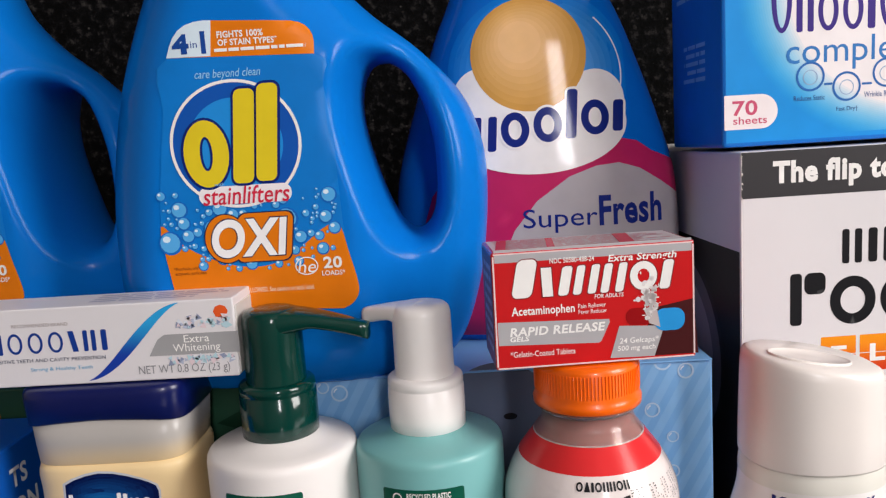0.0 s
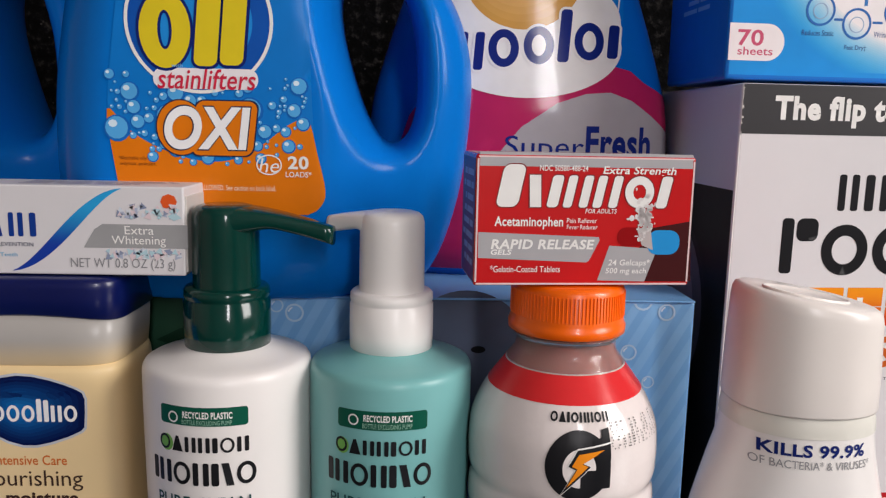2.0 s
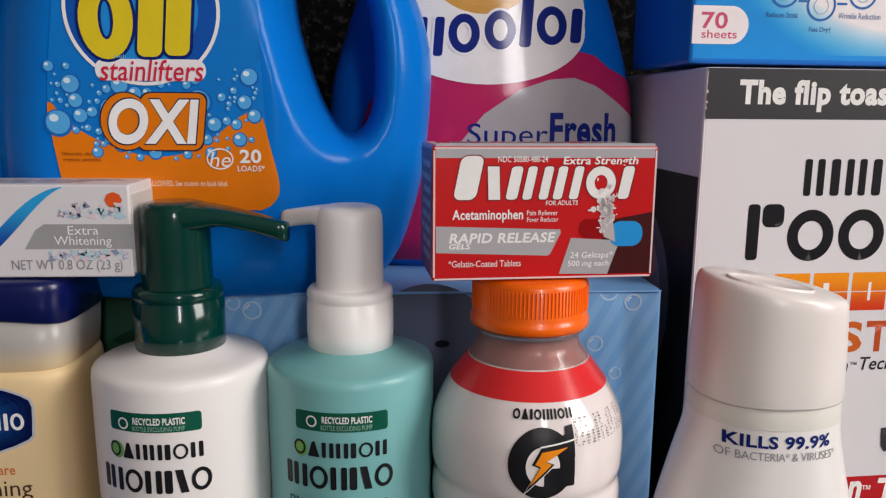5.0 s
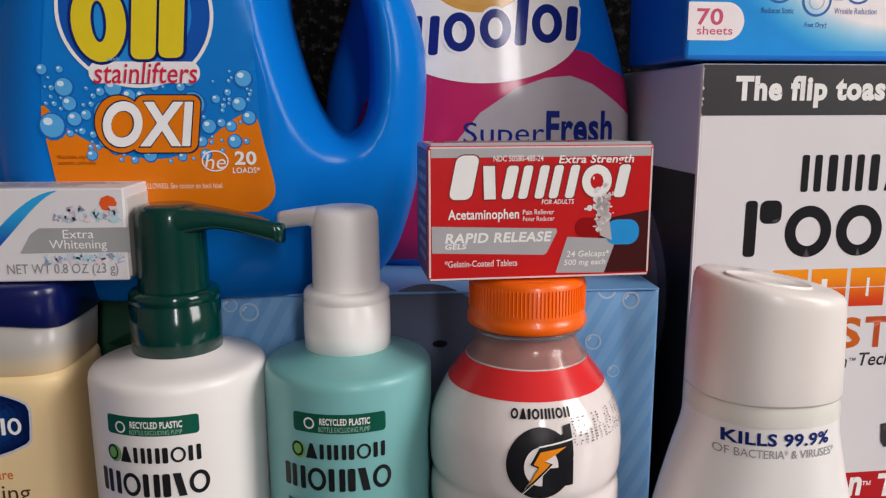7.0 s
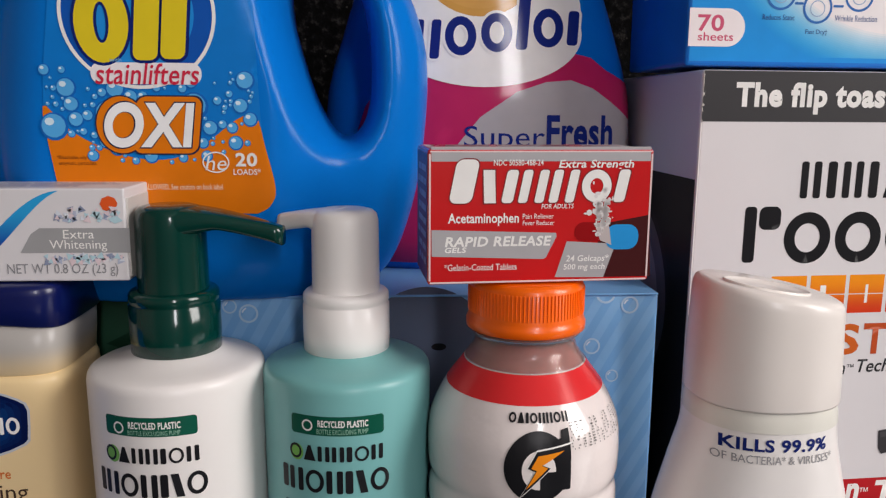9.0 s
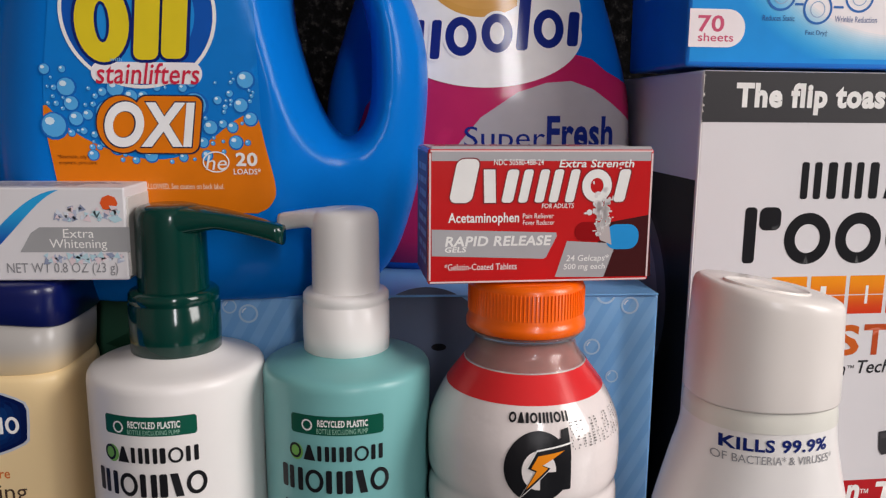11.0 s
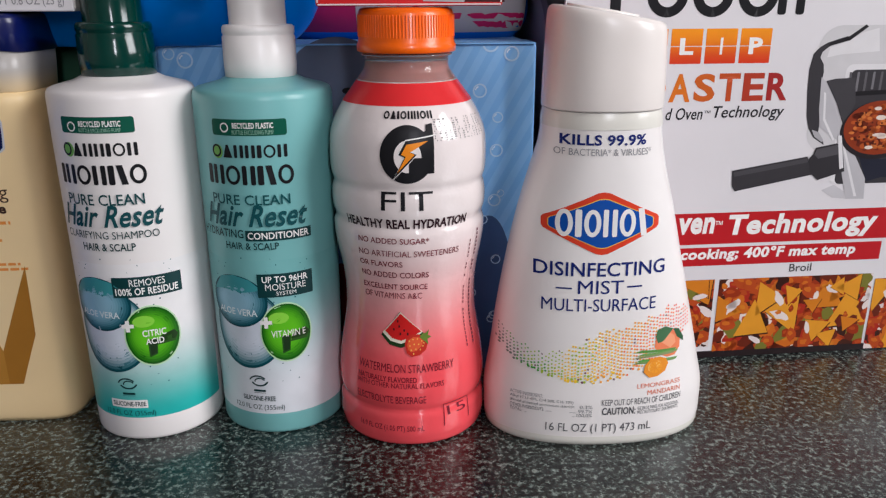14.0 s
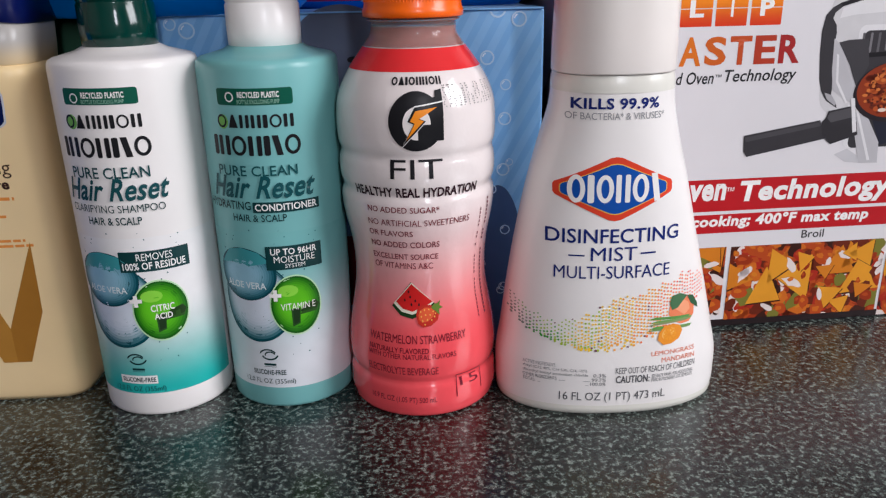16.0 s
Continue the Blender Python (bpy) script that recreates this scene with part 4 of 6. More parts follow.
panel([(-0.0022, 0.0515), (-0.0014, 0.0536), (0.0007, 0.0549), (0.0036, 0.0547), (0.0054, 0.0531), (0.0045, 0.0505), (0.0020, 0.0486), (-0.0005, 0.0481), (-0.0017, 0.0493)], ink(226, 92, 52), s, ON_DRINK, 5, name="fruit_print")
many([oval(u, v, 0.0003, 0.0004, 6) for u, v in [(-0.0011, 0.0531), (0.0006, 0.0538), (0.0026, 0.0540), (0.0046, 0.0530), (-0.0009, 0.0509), (0.0011, 0.0516), (0.0031, 0.0515), (0.0051, 0.0507), (-0.0003, 0.0490), (0.0018, 0.0494), (0.0038, 0.0492), (0.0056, 0.0520), (0.0007, 0.0473)]], ink(240, 190, 90), s, ON_DRINK, 6, 0, "fruit_print")
panel([(0.0036, 0.0547), (0.0052, 0.0564), (0.0067, 0.0565), (0.0083, 0.0579), (0.0077, 0.0556), (0.0093, 0.0545), (0.0074, 0.0537), (0.0076, 0.0512), (0.0056, 0.0531)], ink(104, 130, 50), s, ON_DRINK, 6, name="fruit_print")
words("WATERMELON STRAWBERRY", (-0.0261, 0.0197, 0.0382, 0.0421), MAROON, s, ON_DRINK, 1, 0.0)
words("NATURALLY FLAVORED", (-0.0261, 0.0019, 0.0335, 0.0361), MAROON, s, ON_DRINK, 1, 0.01)
words("WITH OTHER NATURAL FLAVORS", (-0.0267, 0.0141, 0.0306, 0.0331), MAROON, s, ON_DRINK, 1, 0.01)
words("ELECTROLYTE BEVERAGE", (-0.0269, 0.0058, 0.0229, 0.0266), MAROON, s, ON_DRINK, 1, 0.0)
words("16.9 FL OZ (1.05 PT) 500 mL", (-0.0252, 0.0049, 0.0080, 0.0115), MAROON, s, ON_DRINK, 1, 0.0)
stamp = (0.0139, 0.0281, 0.0097, 0.0204)
many([rounded(stamp[0], stamp[1], stamp[2] + 0.0105, stamp[2] + 0.0109, 0.0001, 2), rounded(stamp[0], stamp[0] + 0.0004, stamp[2], stamp[2] + 0.0105, 0.0001, 2), rounded(stamp[1] - 0.0004, stamp[1], stamp[2], stamp[2] + 0.0105, 0.0001, 2)], MAROON, s, ON_DRINK, 1, 0.004)
words("15", (stamp[0] + 0.002, stamp[1] - 0.002, stamp[2] + 0.005, stamp[2] + 0.009), MAROON, s, ON_DRINK, 1)
code = (0.0106, 0.0403, 0.1432, 0.1519)
rng = random.Random(6)
polys = []
for row in (0, 1):
    for k in range(13):
        if (row, k) in ((0, 3), (0, 6), (0, 9)):
            continue
        u = code[0] + (code[1] - code[0]) * (k + 0.2) / 13
        v = code[2] + (code[3] - code[2]) * (0.06 + 0.52 * (1 - row))
        for a in range(3):
            for b in range(5):
                if rng.random() < 0.55:
                    polys.append(oval(u + 0.0004 * a, v + 0.0009 * b, 0.0002, 0.0003, 5))
lay("date_code", flat(polys), ON_DRINK, 2, ink(60, 58, 60), s, kind="stuff")
for k, (uu, w) in enumerate(((0.0293, 0.0006), (0.0345, 0.0012))):
    rng = random.Random(k)
    many([[(uu, q), (uu + w, q), (uu + w, q + 0.0012), (uu, q + 0.0012)] for q in (0.045 + 0.0019 * i for i in range(30)) if rng.random() < 0.85], ink(110, 40, 60), s, ON_DRINK, 1, 0, "small_print")

# ---------------------------------------------------------------- printing: disinfectant
ON_MIST = on_oval(MIST_PROFILE, 2.25)
s = mist
words("KILLS 99.9%", (-0.0254, 0.0105, 0.1404, 0.1450), NAVY_INK, s, ON_MIST, 2, 0.03)
words("OF BACTERIA* & VIRUSES*", (-0.0275, 0.0132, 0.1362, 0.1392), GREY_INK, s, ON_MIST, 2)
h = (-0.0325, 0.0187, 0.0932, 0.1208)
hu, hv, hw, hh = (h[0] + h[1]) / 2, (h[2] + h[3]) / 2, (h[1] - h[0]) / 2, (h[3] - h[2]) / 2
hexa = [(-1, 0.12), (-0.97, 0.2), (-0.1, 0.97), (0, 1), (0.1, 0.97), (0.97, 0.2), (1, 0.12), (1, -0.12), (0.97, -0.2), (0.1, -0.97), (0, -1), (-0.1, -0.97), (-0.97, -0.2), (-1, -0.12)]
panel([(hu + hw * a, hv + hh * b) for a, b in hexa], ink(222, 66, 40), s, ON_MIST, 2, 0.003, "brand_mark", "red and blue lozenge mark")
panel([(hu + hw * 0.90 * a, hv + hh * 0.80 * b) for a, b in hexa], ink(240, 196, 80), s, ON_MIST, 3, 0.003, "brand_mark")
panel([(hu + hw * 0.885 * a, hv + hh * 0.77 * b) for a, b in hexa], ink(14, 78, 168), s, ON_MIST, 4, 0.003, "brand_mark")
mark("oionoz", (-0.0269, 0.0130, 0.1012, 0.1133), WHITE_INK, s, ON_MIST, 5, gap=0.12, cell=0.003, weight=0.27)
words("DISINFECTING", (-0.0353, 0.0230, 0.0833, 0.0897), NAVY_INK, s, ON_MIST, 2, 0.012)
words("MIST", (-0.0165, 0.0037, 0.0753, 0.0815), NAVY_INK, s, ON_MIST, 2, 0.0)
panel(rounded(-0.0259, -0.0191, 0.0774, 0.0781, 0.0002, 2), NAVY_INK, s, ON_MIST, 2, name="printed_dash")
panel(rounded(0.0052, 0.0122, 0.0779, 0.0787, 0.0002, 2), NAVY_INK, s, ON_MIST, 2, name="printed_dash")
words("MULTI-SURFACE", (-0.0318, 0.0193, 0.0672, 0.0730), NAVY_INK, s, ON_MIST, 2)
# the field of dots: a wave that runs from green through yellow to red
f0 = (-0.0516, 0.0382, 0.0317, 0.0707)
DOT_INKS = [ink(120, 140, 130), ink(70, 160, 60), ink(170, 196, 60), ink(250, 206, 60), ink(252, 176, 64), ink(250, 136, 84), ink(240, 104, 84), ink(130, 90, 100)]
fields = [[] for _ in DOT_INKS]
rng = random.Random(3)
TOPS = ((0, 0.10, 0.22, 0.34, 0.49, 0.62, 0.76, 0.90, 1.0), (0.70, 0.52, 0.41, 0.46, 0.66, 0.74, 0.86, 0.95, 0.84))
LOWS = ((0, 0.10, 0.22, 0.34, 0.49, 0.62, 0.76, 0.90, 1.0), (0.44, 0.24, 0.14, 0.05, 0.03, 0.09, 0.22, 0.42, 0.60))
cols = 62
for i in range(cols):
    t = i / (cols - 1)
    top, low = float(np.interp(t, *TOPS)), float(np.interp(t, *LOWS))
    n = max(5, round((top - low) / 0.041))
    for j in range(n):
        p = (j + (0.5 if i % 2 else 0.0)) / n
        q = low + (top - low) * (p ** (1.35 if t < 0.45 else 1.0) if t > 0.12 else p)
        near = min(p, 1 - p)
        if near < 0.12 and rng.random() < 0.4:
            continue
        u = f0[0] + (f0[1] - f0[0]) * (t + 0.004 * rng.uniform(-1, 1) * (1 - near))
        v = f0[2] + (f0[3] - f0[2]) * q
        r = 0.00040 + 0.00012 * math.sin(math.pi * t) + (0.00022 * rng.random() if p < 0.15 else -0.0001 if t < 0.35 and p > 0.5 else 0)
        if rng.random() < 0.03:
            k = 7
        elif t < 0.06:
            k = 0
        else:
            k = min(6, max(0 if t < 0.15 else 1, int(1.0 + 6.2 * (t - 0.08) * (1.35 if t < 0.4 else 1.0) + rng.uniform(-0.7, 0.7))))
        fields[k].append(oval(u, v, r, r, 7))
for k, polys in enumerate(fields):
    lay("printed_dot", flat(polys), ON_MIST, 2, DOT_INKS[k], s, kind="stuff")
# mandarins with leaves over blades of grass
panel([(0.0200, 0.0489), (0.0208, 0.0530), (0.0229, 0.0554), (0.0269, 0.0563), (0.0312, 0.0539), (0.0333, 0.0502), (0.0333, 0.0465), (0.0307, 0.0433), (0.0266, 0.0430), (0.0225, 0.0448)], ink(236, 132, 92), s, ON_MIST, 3, name="fruit_print")
panel([(0.0232, 0.0506), (0.0242, 0.0536), (0.0270, 0.0547), (0.0301, 0.0525), (0.0309, 0.0492), (0.0281, 0.0471)], ink(244, 164, 124), s, ON_MIST, 4, name="fruit_print")
panel([(0.0216, 0.0503), (0.0203, 0.0536), (0.0212, 0.0567), (0.0251, 0.0577), (0.0293, 0.0559), (0.0265, 0.0532), (0.0243, 0.0509)], ink(70, 112, 76), s, ON_MIST, 5, name="fruit_print")
panel([(0.0293, 0.0559), (0.0324, 0.0552), (0.0352, 0.0508), (0.0354, 0.0486), (0.0314, 0.0517)], ink(56, 96, 66), s, ON_MIST, 5, name="fruit_print")
for k, g0 in enumerate([(0.0099, 0.0472), (0.0110, 0.0455), (0.0095, 0.0443), (0.0107, 0.0428), (0.0097, 0.0418)]):
    g1 = (g0[0] + 0.0205, g0[1] - 0.0012 + 0.0009 * (k % 3))
    panel([(g0[0], g0[1] - 0.0004), (g1[0], g1[1] - 0.0005), (g1[0] + 0.001, g1[1] + 0.0006), (g0[0] + 0.004, g0[1] + 0.0006)], ink(96 + 22 * (k % 3), 150 + 12 * (k % 2), 76 + 14 * (k % 3)), s, ON_MIST, 4.4 + 0.2 * k, name="fruit_print")
panel([(0.0152, 0.0370), (0.0156, 0.0402), (0.0181, 0.0432), (0.0225, 0.0439), (0.0260, 0.0426), (0.0273, 0.0402), (0.0258, 0.0366), (0.0220, 0.0345), (0.0181, 0.0342)], ink(238, 150, 50), s, ON_MIST, 7, name="fruit_print")
mu, mv = (0.0209, 0.0390)
panel(oval(mu, mv, 0.0037, 0.0032, 24), ink(250, 196, 110), s, ON_MIST, 6.6, name="fruit_print")
for k in range(8):
    a = radians(45 * k + 12)
    ca, sa = math.cos(a), math.sin(a)
    panel([(mu + 0.0005 * ca, mv + 0.0005 * sa), (mu + 0.0033 * math.cos(a - 0.32), mv + 0.0029 * math.sin(a - 0.32)), (mu + 0.0033 * math.cos(a + 0.32), mv + 0.0029 * math.sin(a + 0.32))], ink(244, 160, 50), s, ON_MIST, 7.2, name="fruit_print")
words("LEMONGRASS", (0.0127, 0.0344, 0.0293, 0.0315), ink(232, 130, 100), s, ON_MIST, 2)
words("MANDARIN", (0.0178, 0.0346, 0.0257, 0.0280), ink(232, 130, 100), s, ON_MIST, 2)
words("ACTIVE INGREDIENT:", (-0.0443, -0.0302, 0.0245, 0.0262), GREY_INK, s, ON_MIST, 2)
for line, right, low in (("Alkyl (C12 40%, C14 50%, C16, 10%)", -0.0165, 0.0222), ("dimethyl benzyl ammonium chloride", -0.0160, 0.0200), ("OTHER INGREDIENTS:", -0.0296, 0.0178), ("TOTAL:", -0.0390, 0.0157)):
    words(line, (-0.0443, right, low, low + 0.0017), ink(110, 110, 114), s, ON_MIST, 2)
for share, low in (("0.3%", 0.0200), ("99.7%", 0.0178), ("100.0%", 0.0157)):
    words(share, (-0.0112 - 0.0006 * len(share), -0.0078, low, low + 0.0017), ink(110, 110, 114), s, ON_MIST, 2)
many([rounded(-0.0288, -0.0150, 0.0178, 0.0180, 0.0001, 1), rounded(-0.0380, -0.0155, 0.0157, 0.0159, 0.0001, 1)], GREY_INK, s, ON_MIST, 2)
words("KEEP OUT OF REACH OF CHILDREN", (-0.0035, 0.0351, 0.0215, 0.0246), ink(90, 90, 94), s, ON_MIST, 2)
words("CAUTION:", (-0.0032, 0.0125, 0.0167, 0.0205), ink(80, 80, 84), s, ON_MIST, 2, 0.02)
words("SEE BACK PANEL FOR ADDITIONAL", (0.0135, 0.0345, 0.0184, 0.0202), ink(110, 110, 114), s, ON_MIST, 2)
words("PRECAUTIONARY STATEMENTS.", (0.0135, 0.0345, 0.0163, 0.0181), ink(110, 110, 114), s, ON_MIST, 2)
words("16 FL OZ (1 PT) 473 mL", (-0.0285, 0.0206, 0.0067, 0.0122), ink(90, 90, 94), s, ON_MIST, 2)
# raised oval button on the cap
bm = loft([(-0.0004, 0.0155, 0.0102), (0.0003, 0.0154, 0.0101), (0.0005, 0.0151, 0.0098), (0.0002, 0.0147, 0.0094), (-0.0002, 0.0141, 0.0088), (-0.0003, 0.004, 0.003)], 44, 2.0, (False, True))
for v in bm.verts:
    v.co = (v.co.x - 0.0072, v.co.y - 0.0055, v.co.z + 0.1941 - 0.0042 * (v.co.x - 0.0030) / 0.026)
part("button", bm, WHITE_CAP, mist)

# ---------------------------------------------------------------- printing: toaster carton
FACE = on_plane(0.0)
s = toaster_box
DEEP_RED, CHARCOAL = ink(184, 30, 38), ink(58, 56, 60)
panel([(0.0006, 0.2506), (0.3994, 0.2506), (0.3994, 0.2712), (0.0006, 0.2712)], BLACK_CARD, s, FACE, 0, 0, "black_band", "black band along the top edge")
words("The flip toaster that ba", (0.0148, 0.1386, 0.2537, 0.2668), WHITE_INK, s, FACE, 1, 0.045, 0, 0)
mark("niniw", (0.0468, 0.0950, 0.2184, 0.2341), BLACK_INK, s, FACE, 1, gap=0.26, weight=0.21)
mark("i", (0.0228, 0.0282, 0.1908, 0.2150), BLACK_INK, s, FACE, 1)
mark("b", (0.0294, 0.0392, 0.2050, 0.2150), BLACK_INK, s, FACE, 1)
mark("ooo", (0.0413, 0.1100, 0.1900, 0.2125), BLACK_INK, s, FACE, 1, gap=0.10, weight=0.23)
mark("ii", (0.1100, 0.1243, 0.1910, 0.2217), BLACK_INK, s, FACE, 1, gap=0.40, heights=[1.0, 0.86])
t0 = (0.0556, 0.0715, 0.1672, 0.1845)
tw = (0.0923 - t0[0]) / 2
ORANGE_FADE = ink(214, 60, 30, 0.35, (srgb(246, 150, 30), t0[2], t0[3]))
for k, c in enumerate("FLIP"):
    u = t0[0] + tw * (k - 1)
    panel(rounded(u, u + tw * 0.90, t0[2], (t0[2] + t0[3]) / 2 - 0.0002, 0.0004, 3), ORANGE_FADE, s, FACE, 0, 0, "flip_tile")
    panel(rounded(u, u + tw * 0.90, (t0[2] + t0[3]) / 2 + 0.0002, t0[3], 0.0004, 3), ORANGE_FADE, s, FACE, 0, 0, "flip_tile")
    words(c, (u + tw * 0.26 + (0.003 if c == "I" else 0), u + tw * 0.66 - (0.003 if c == "I" else 0), t0[2] + 0.0045, t0[3] - 0.0045), WHITE_INK, s, FACE, 1, 0.04)
a0 = (0.0561, 0.1223, 0.1479, 0.1622)
step = (a0[1] - a0[0]) / 5
for k, c in enumerate("TOASTER"):
    col = (244 - 14 * k, 150 - 18 * k, 30 + 2 * k)
    words(c, (a0[0] + step * (k - 2) + 0.0006, a0[0] + step * (k - 1) - 0.0012, a0[2], a0[3]), ink(*col), s, FACE, 1, 0.03)
words("d Oven", (0.0560, 0.0760, 0.1386, 0.1449), ink(40, 40, 44), s, FACE, 1, 0.012, 0.2)
words("™", (0.0768, 0.0801, 0.1419, 0.1433), ink(40, 40, 44), s, FACE, 1)
words("Technology", (0.0817, 0.1208, 0.1374, 0.1455), ink(40, 40, 44), s, FACE, 1, 0.012, 0.2)
r1, r2 = (0.0707, 0.1875, 0.0697, 0.0876), (0.0723, 0.1907, 0.0571, 0.0678)
panel([(0.004, r1[2]), (r1[1] + 0.03, r1[2]), (r1[1] + 0.03, r1[3]), (0.004, r1[3])], DEEP_RED, s, FACE, 0, 0, "red_stripe")
panel([(0.004, r2[2]), (0.1897, r2[2]), (0.1897, r2[3]), (0.004, r2[3])], DEEP_RED, s, FACE, 0, 0, "red_stripe")
words("ven", (0.0688, 0.0894, 0.0757, 0.0853), WHITE_INK, s, FACE, 1, 0.04, 0.12)
words("™", (0.0896, 0.0938, 0.0807, 0.0829), WHITE_INK, s, FACE, 1)
words("Technology", (0.0972, 0.1850, 0.0712, 0.0862), WHITE_INK, s, FACE, 1, 0.04, 0.12)
words("cooking; 400°F max temp", (0.0716, 0.1744, 0.0591, 0.0674), WHITE_INK, s, FACE, 1, 0.04, 0.12)
words("Broil", (0.1363, 0.1495, 0.0515, 0.0562), ink(70, 68, 70), s, FACE, 1, 0.01)


def food_photo(box, seed, dark):
    """A printed picture of loaded chips: layered flat patches cut to the picture's frame."""
    rng = random.Random(seed)
    u0, u1, v0, v1 = box
    panel([(u0, v0), (u1, v0), (u1, v1), (u0, v1)], ink(*dark), s, FACE, 0, 0, "food_photo")
    tones = [(150, 50, 22), (178, 72, 30), (200, 104, 34), (104, 38, 22), (222, 150, 44), (168, 44, 30), (120, 116, 48), (58, 28, 22), (226, 212, 208), (206, 122, 34)]
    span = v1 - v0
    piles = []
    for level in range(5):
        heap = [[] for _ in tones]
        for i in range(int(30 * (u1 - u0) / span)):
            k = rng.choices(range(len(tones)), (20, 18, 11, 16, 7, 14, 5, 12, 10, 6))[0]
            k = 1 if k in (4, 9) and level < 3 else k
            cu, cv = rng.uniform(u0, u1), rng.uniform(v0, v1)
            r = span * rng.uniform(0.06, 0.19) * (1.15 - 0.12 * level)
            a0 = rng.uniform(0, 360)
            ca, sa = math.cos(radians(a0)), math.sin(radians(a0))
            if k in (4, 9):
                tri = [(cu + 2.6 * r * rng.uniform(0.8, 1.2) * math.cos(radians(a0 + 120 * j)), cv + 2.6 * r * rng.uniform(0.8, 1.2) * math.sin(radians(a0 + 120 * j))) for j in range(3)]
                heap[k].append(tri)
                heap[7].append([(p + r * 0.12, q - r * 0.16) for p, q in tri])
                if level:
                    heap[3] += [oval(cu + r * rng.uniform(-0.5, 0.5), cv + r * rng.uniform(-0.5, 0.5), r * 0.07, r * 0.05, 6) for _ in range(5)]
                continue
            s1 = 0.45 if k == 8 else rng.uniform(0.6, 1.0)
            blob = [(r * rng.uniform(0.7, 1.2) * math.cos(radians(33 * j)), s1 * r * rng.uniform(0.6, 1.2) * math.sin(radians(33 * j))) for j in range(11)]
            heap[k].append([(cu + x * ca - y * sa, cv + x * sa + y * ca) for x, y in blob])
            if k in (0, 1, 2, 5):
                heap[9 if k == 2 else 2 if k == 1 else 1].append([(cu - 0.12 * r + 0.5 * (x * ca - y * sa), cv + 0.16 * r + 0.35 * (x * sa + y * ca)) for x, y in blob])
        piles.append(heap)
    # the darker patches of a level lie under the lighter ones
    for level, heap in enumerate(piles):
        for n, k in enumerate((7, 3, 5, 0, 1, 6, 2, 9, 4, 8)):
            if heap[k]:
                lay("food_photo", flat(heap[k], 0, box), FACE, 0.5 + level + n * 0.09, ink(*tones[k]), s, kind="stuff")


food_photo((0.0958, 0.1881, 0.0042, 0.0485), 11, (70, 34, 24))
food_photo((0.0634, 0.0931, 0.0073, 0.0487), 12, (80, 36, 26))
food_photo((0.1899, 0.2612, 0.0009, 0.0451), 13, (80, 36, 26))
rng = random.Random(31)
nicks = []
for k in range(16):
    z, h, w = rng.uniform(0.2506, 0.2695), rng.uniform(0.0004, 0.0016), rng.uniform(0.0003, 0.0011)
    nicks.append([(0.0004, z), (0.0004 + w, z + h * 0.3), (0.0004 + w * 0.7, z + h), (0.0004, z + h)])
lay("worn_nick", flat(nicks), FACE, 2, ink(214, 208, 204, 0.6), s, kind="stuff")
# near-white strip below the band: the left edge's highlight put in as colour
panel([(0.0004, 0.0050), (0.0009, 0.0050), (0.0009, 0.2500), (0.0004, 0.2500)], ink(246, 242, 240, 0.5), s, FACE, 1, 0, "worn_and_lit_edge")
BASE_LINE = [(0.001, 0.0004), (0.399, 0.0004), (0.399, 0.0045), (0.001, 0.0045)]
panel(BASE_LINE, ink(40, 30, 32), s, FACE, 0, 0, "dark_foot_line")
# the printed oven
LIGHT_GREY, MID_GREY, STEEL = ink(206, 204, 206), ink(120, 118, 122), ink(170, 168, 172)
oven = (0.1351, 0.2429, 0.1193, 0.1857)
DARK, PALE = ink(34, 32, 36), ink(222, 220, 222)
panel(rounded(oven[0], oven[1], oven[2], oven[3], 0.012), LIGHT_GREY, s, FACE, 0, 0, "oven_print", "printed pale grey oven body")
panel([(0.1668, 0.1842), (0.1586, 0.1821), (0.1502, 0.1773), (0.1414, 0.1746), (0.1404, 0.1696), (0.1482, 0.1711), (0.1691, 0.1725)], PALE, s, FACE, 1, 0, "oven_print")
many([[(0.1503, 0.1803), (0.1398, 0.1771), (0.1407, 0.1752), (0.1513, 0.1781)], [(0.1493, 0.1789), (0.1594, 0.1860), (0.1609, 0.1849), (0.1513, 0.1778)]], DARK, s, FACE, 2, 0, "oven_print")
panel([(0.1403, 0.1774), (0.1358, 0.1749), (0.1327, 0.1714), (0.1315, 0.1635), (0.1321, 0.1521), (0.1338, 0.1389), (0.1357, 0.1327), (0.1391, 0.1278), (0.1458, 0.1237), (0.1451, 0.1258), (0.1414, 0.1289), (0.1416, 0.1337), (0.1402, 0.1461), (0.1392, 0.1563), (0.1398, 0.1620), (0.1391, 0.1662), (0.1367, 0.1696), (0.1375, 0.1724), (0.1413, 0.1754)], CHARCOAL, s, FACE, 2, 0, "oven_print", "printed charcoal rim")
panel([(0.1377, 0.1320), (0.1418, 0.1307), (0.1450, 0.1264), (0.1446, 0.1249), (0.1396, 0.1284)], STEEL, s, FACE, 3, 0, "oven_print")
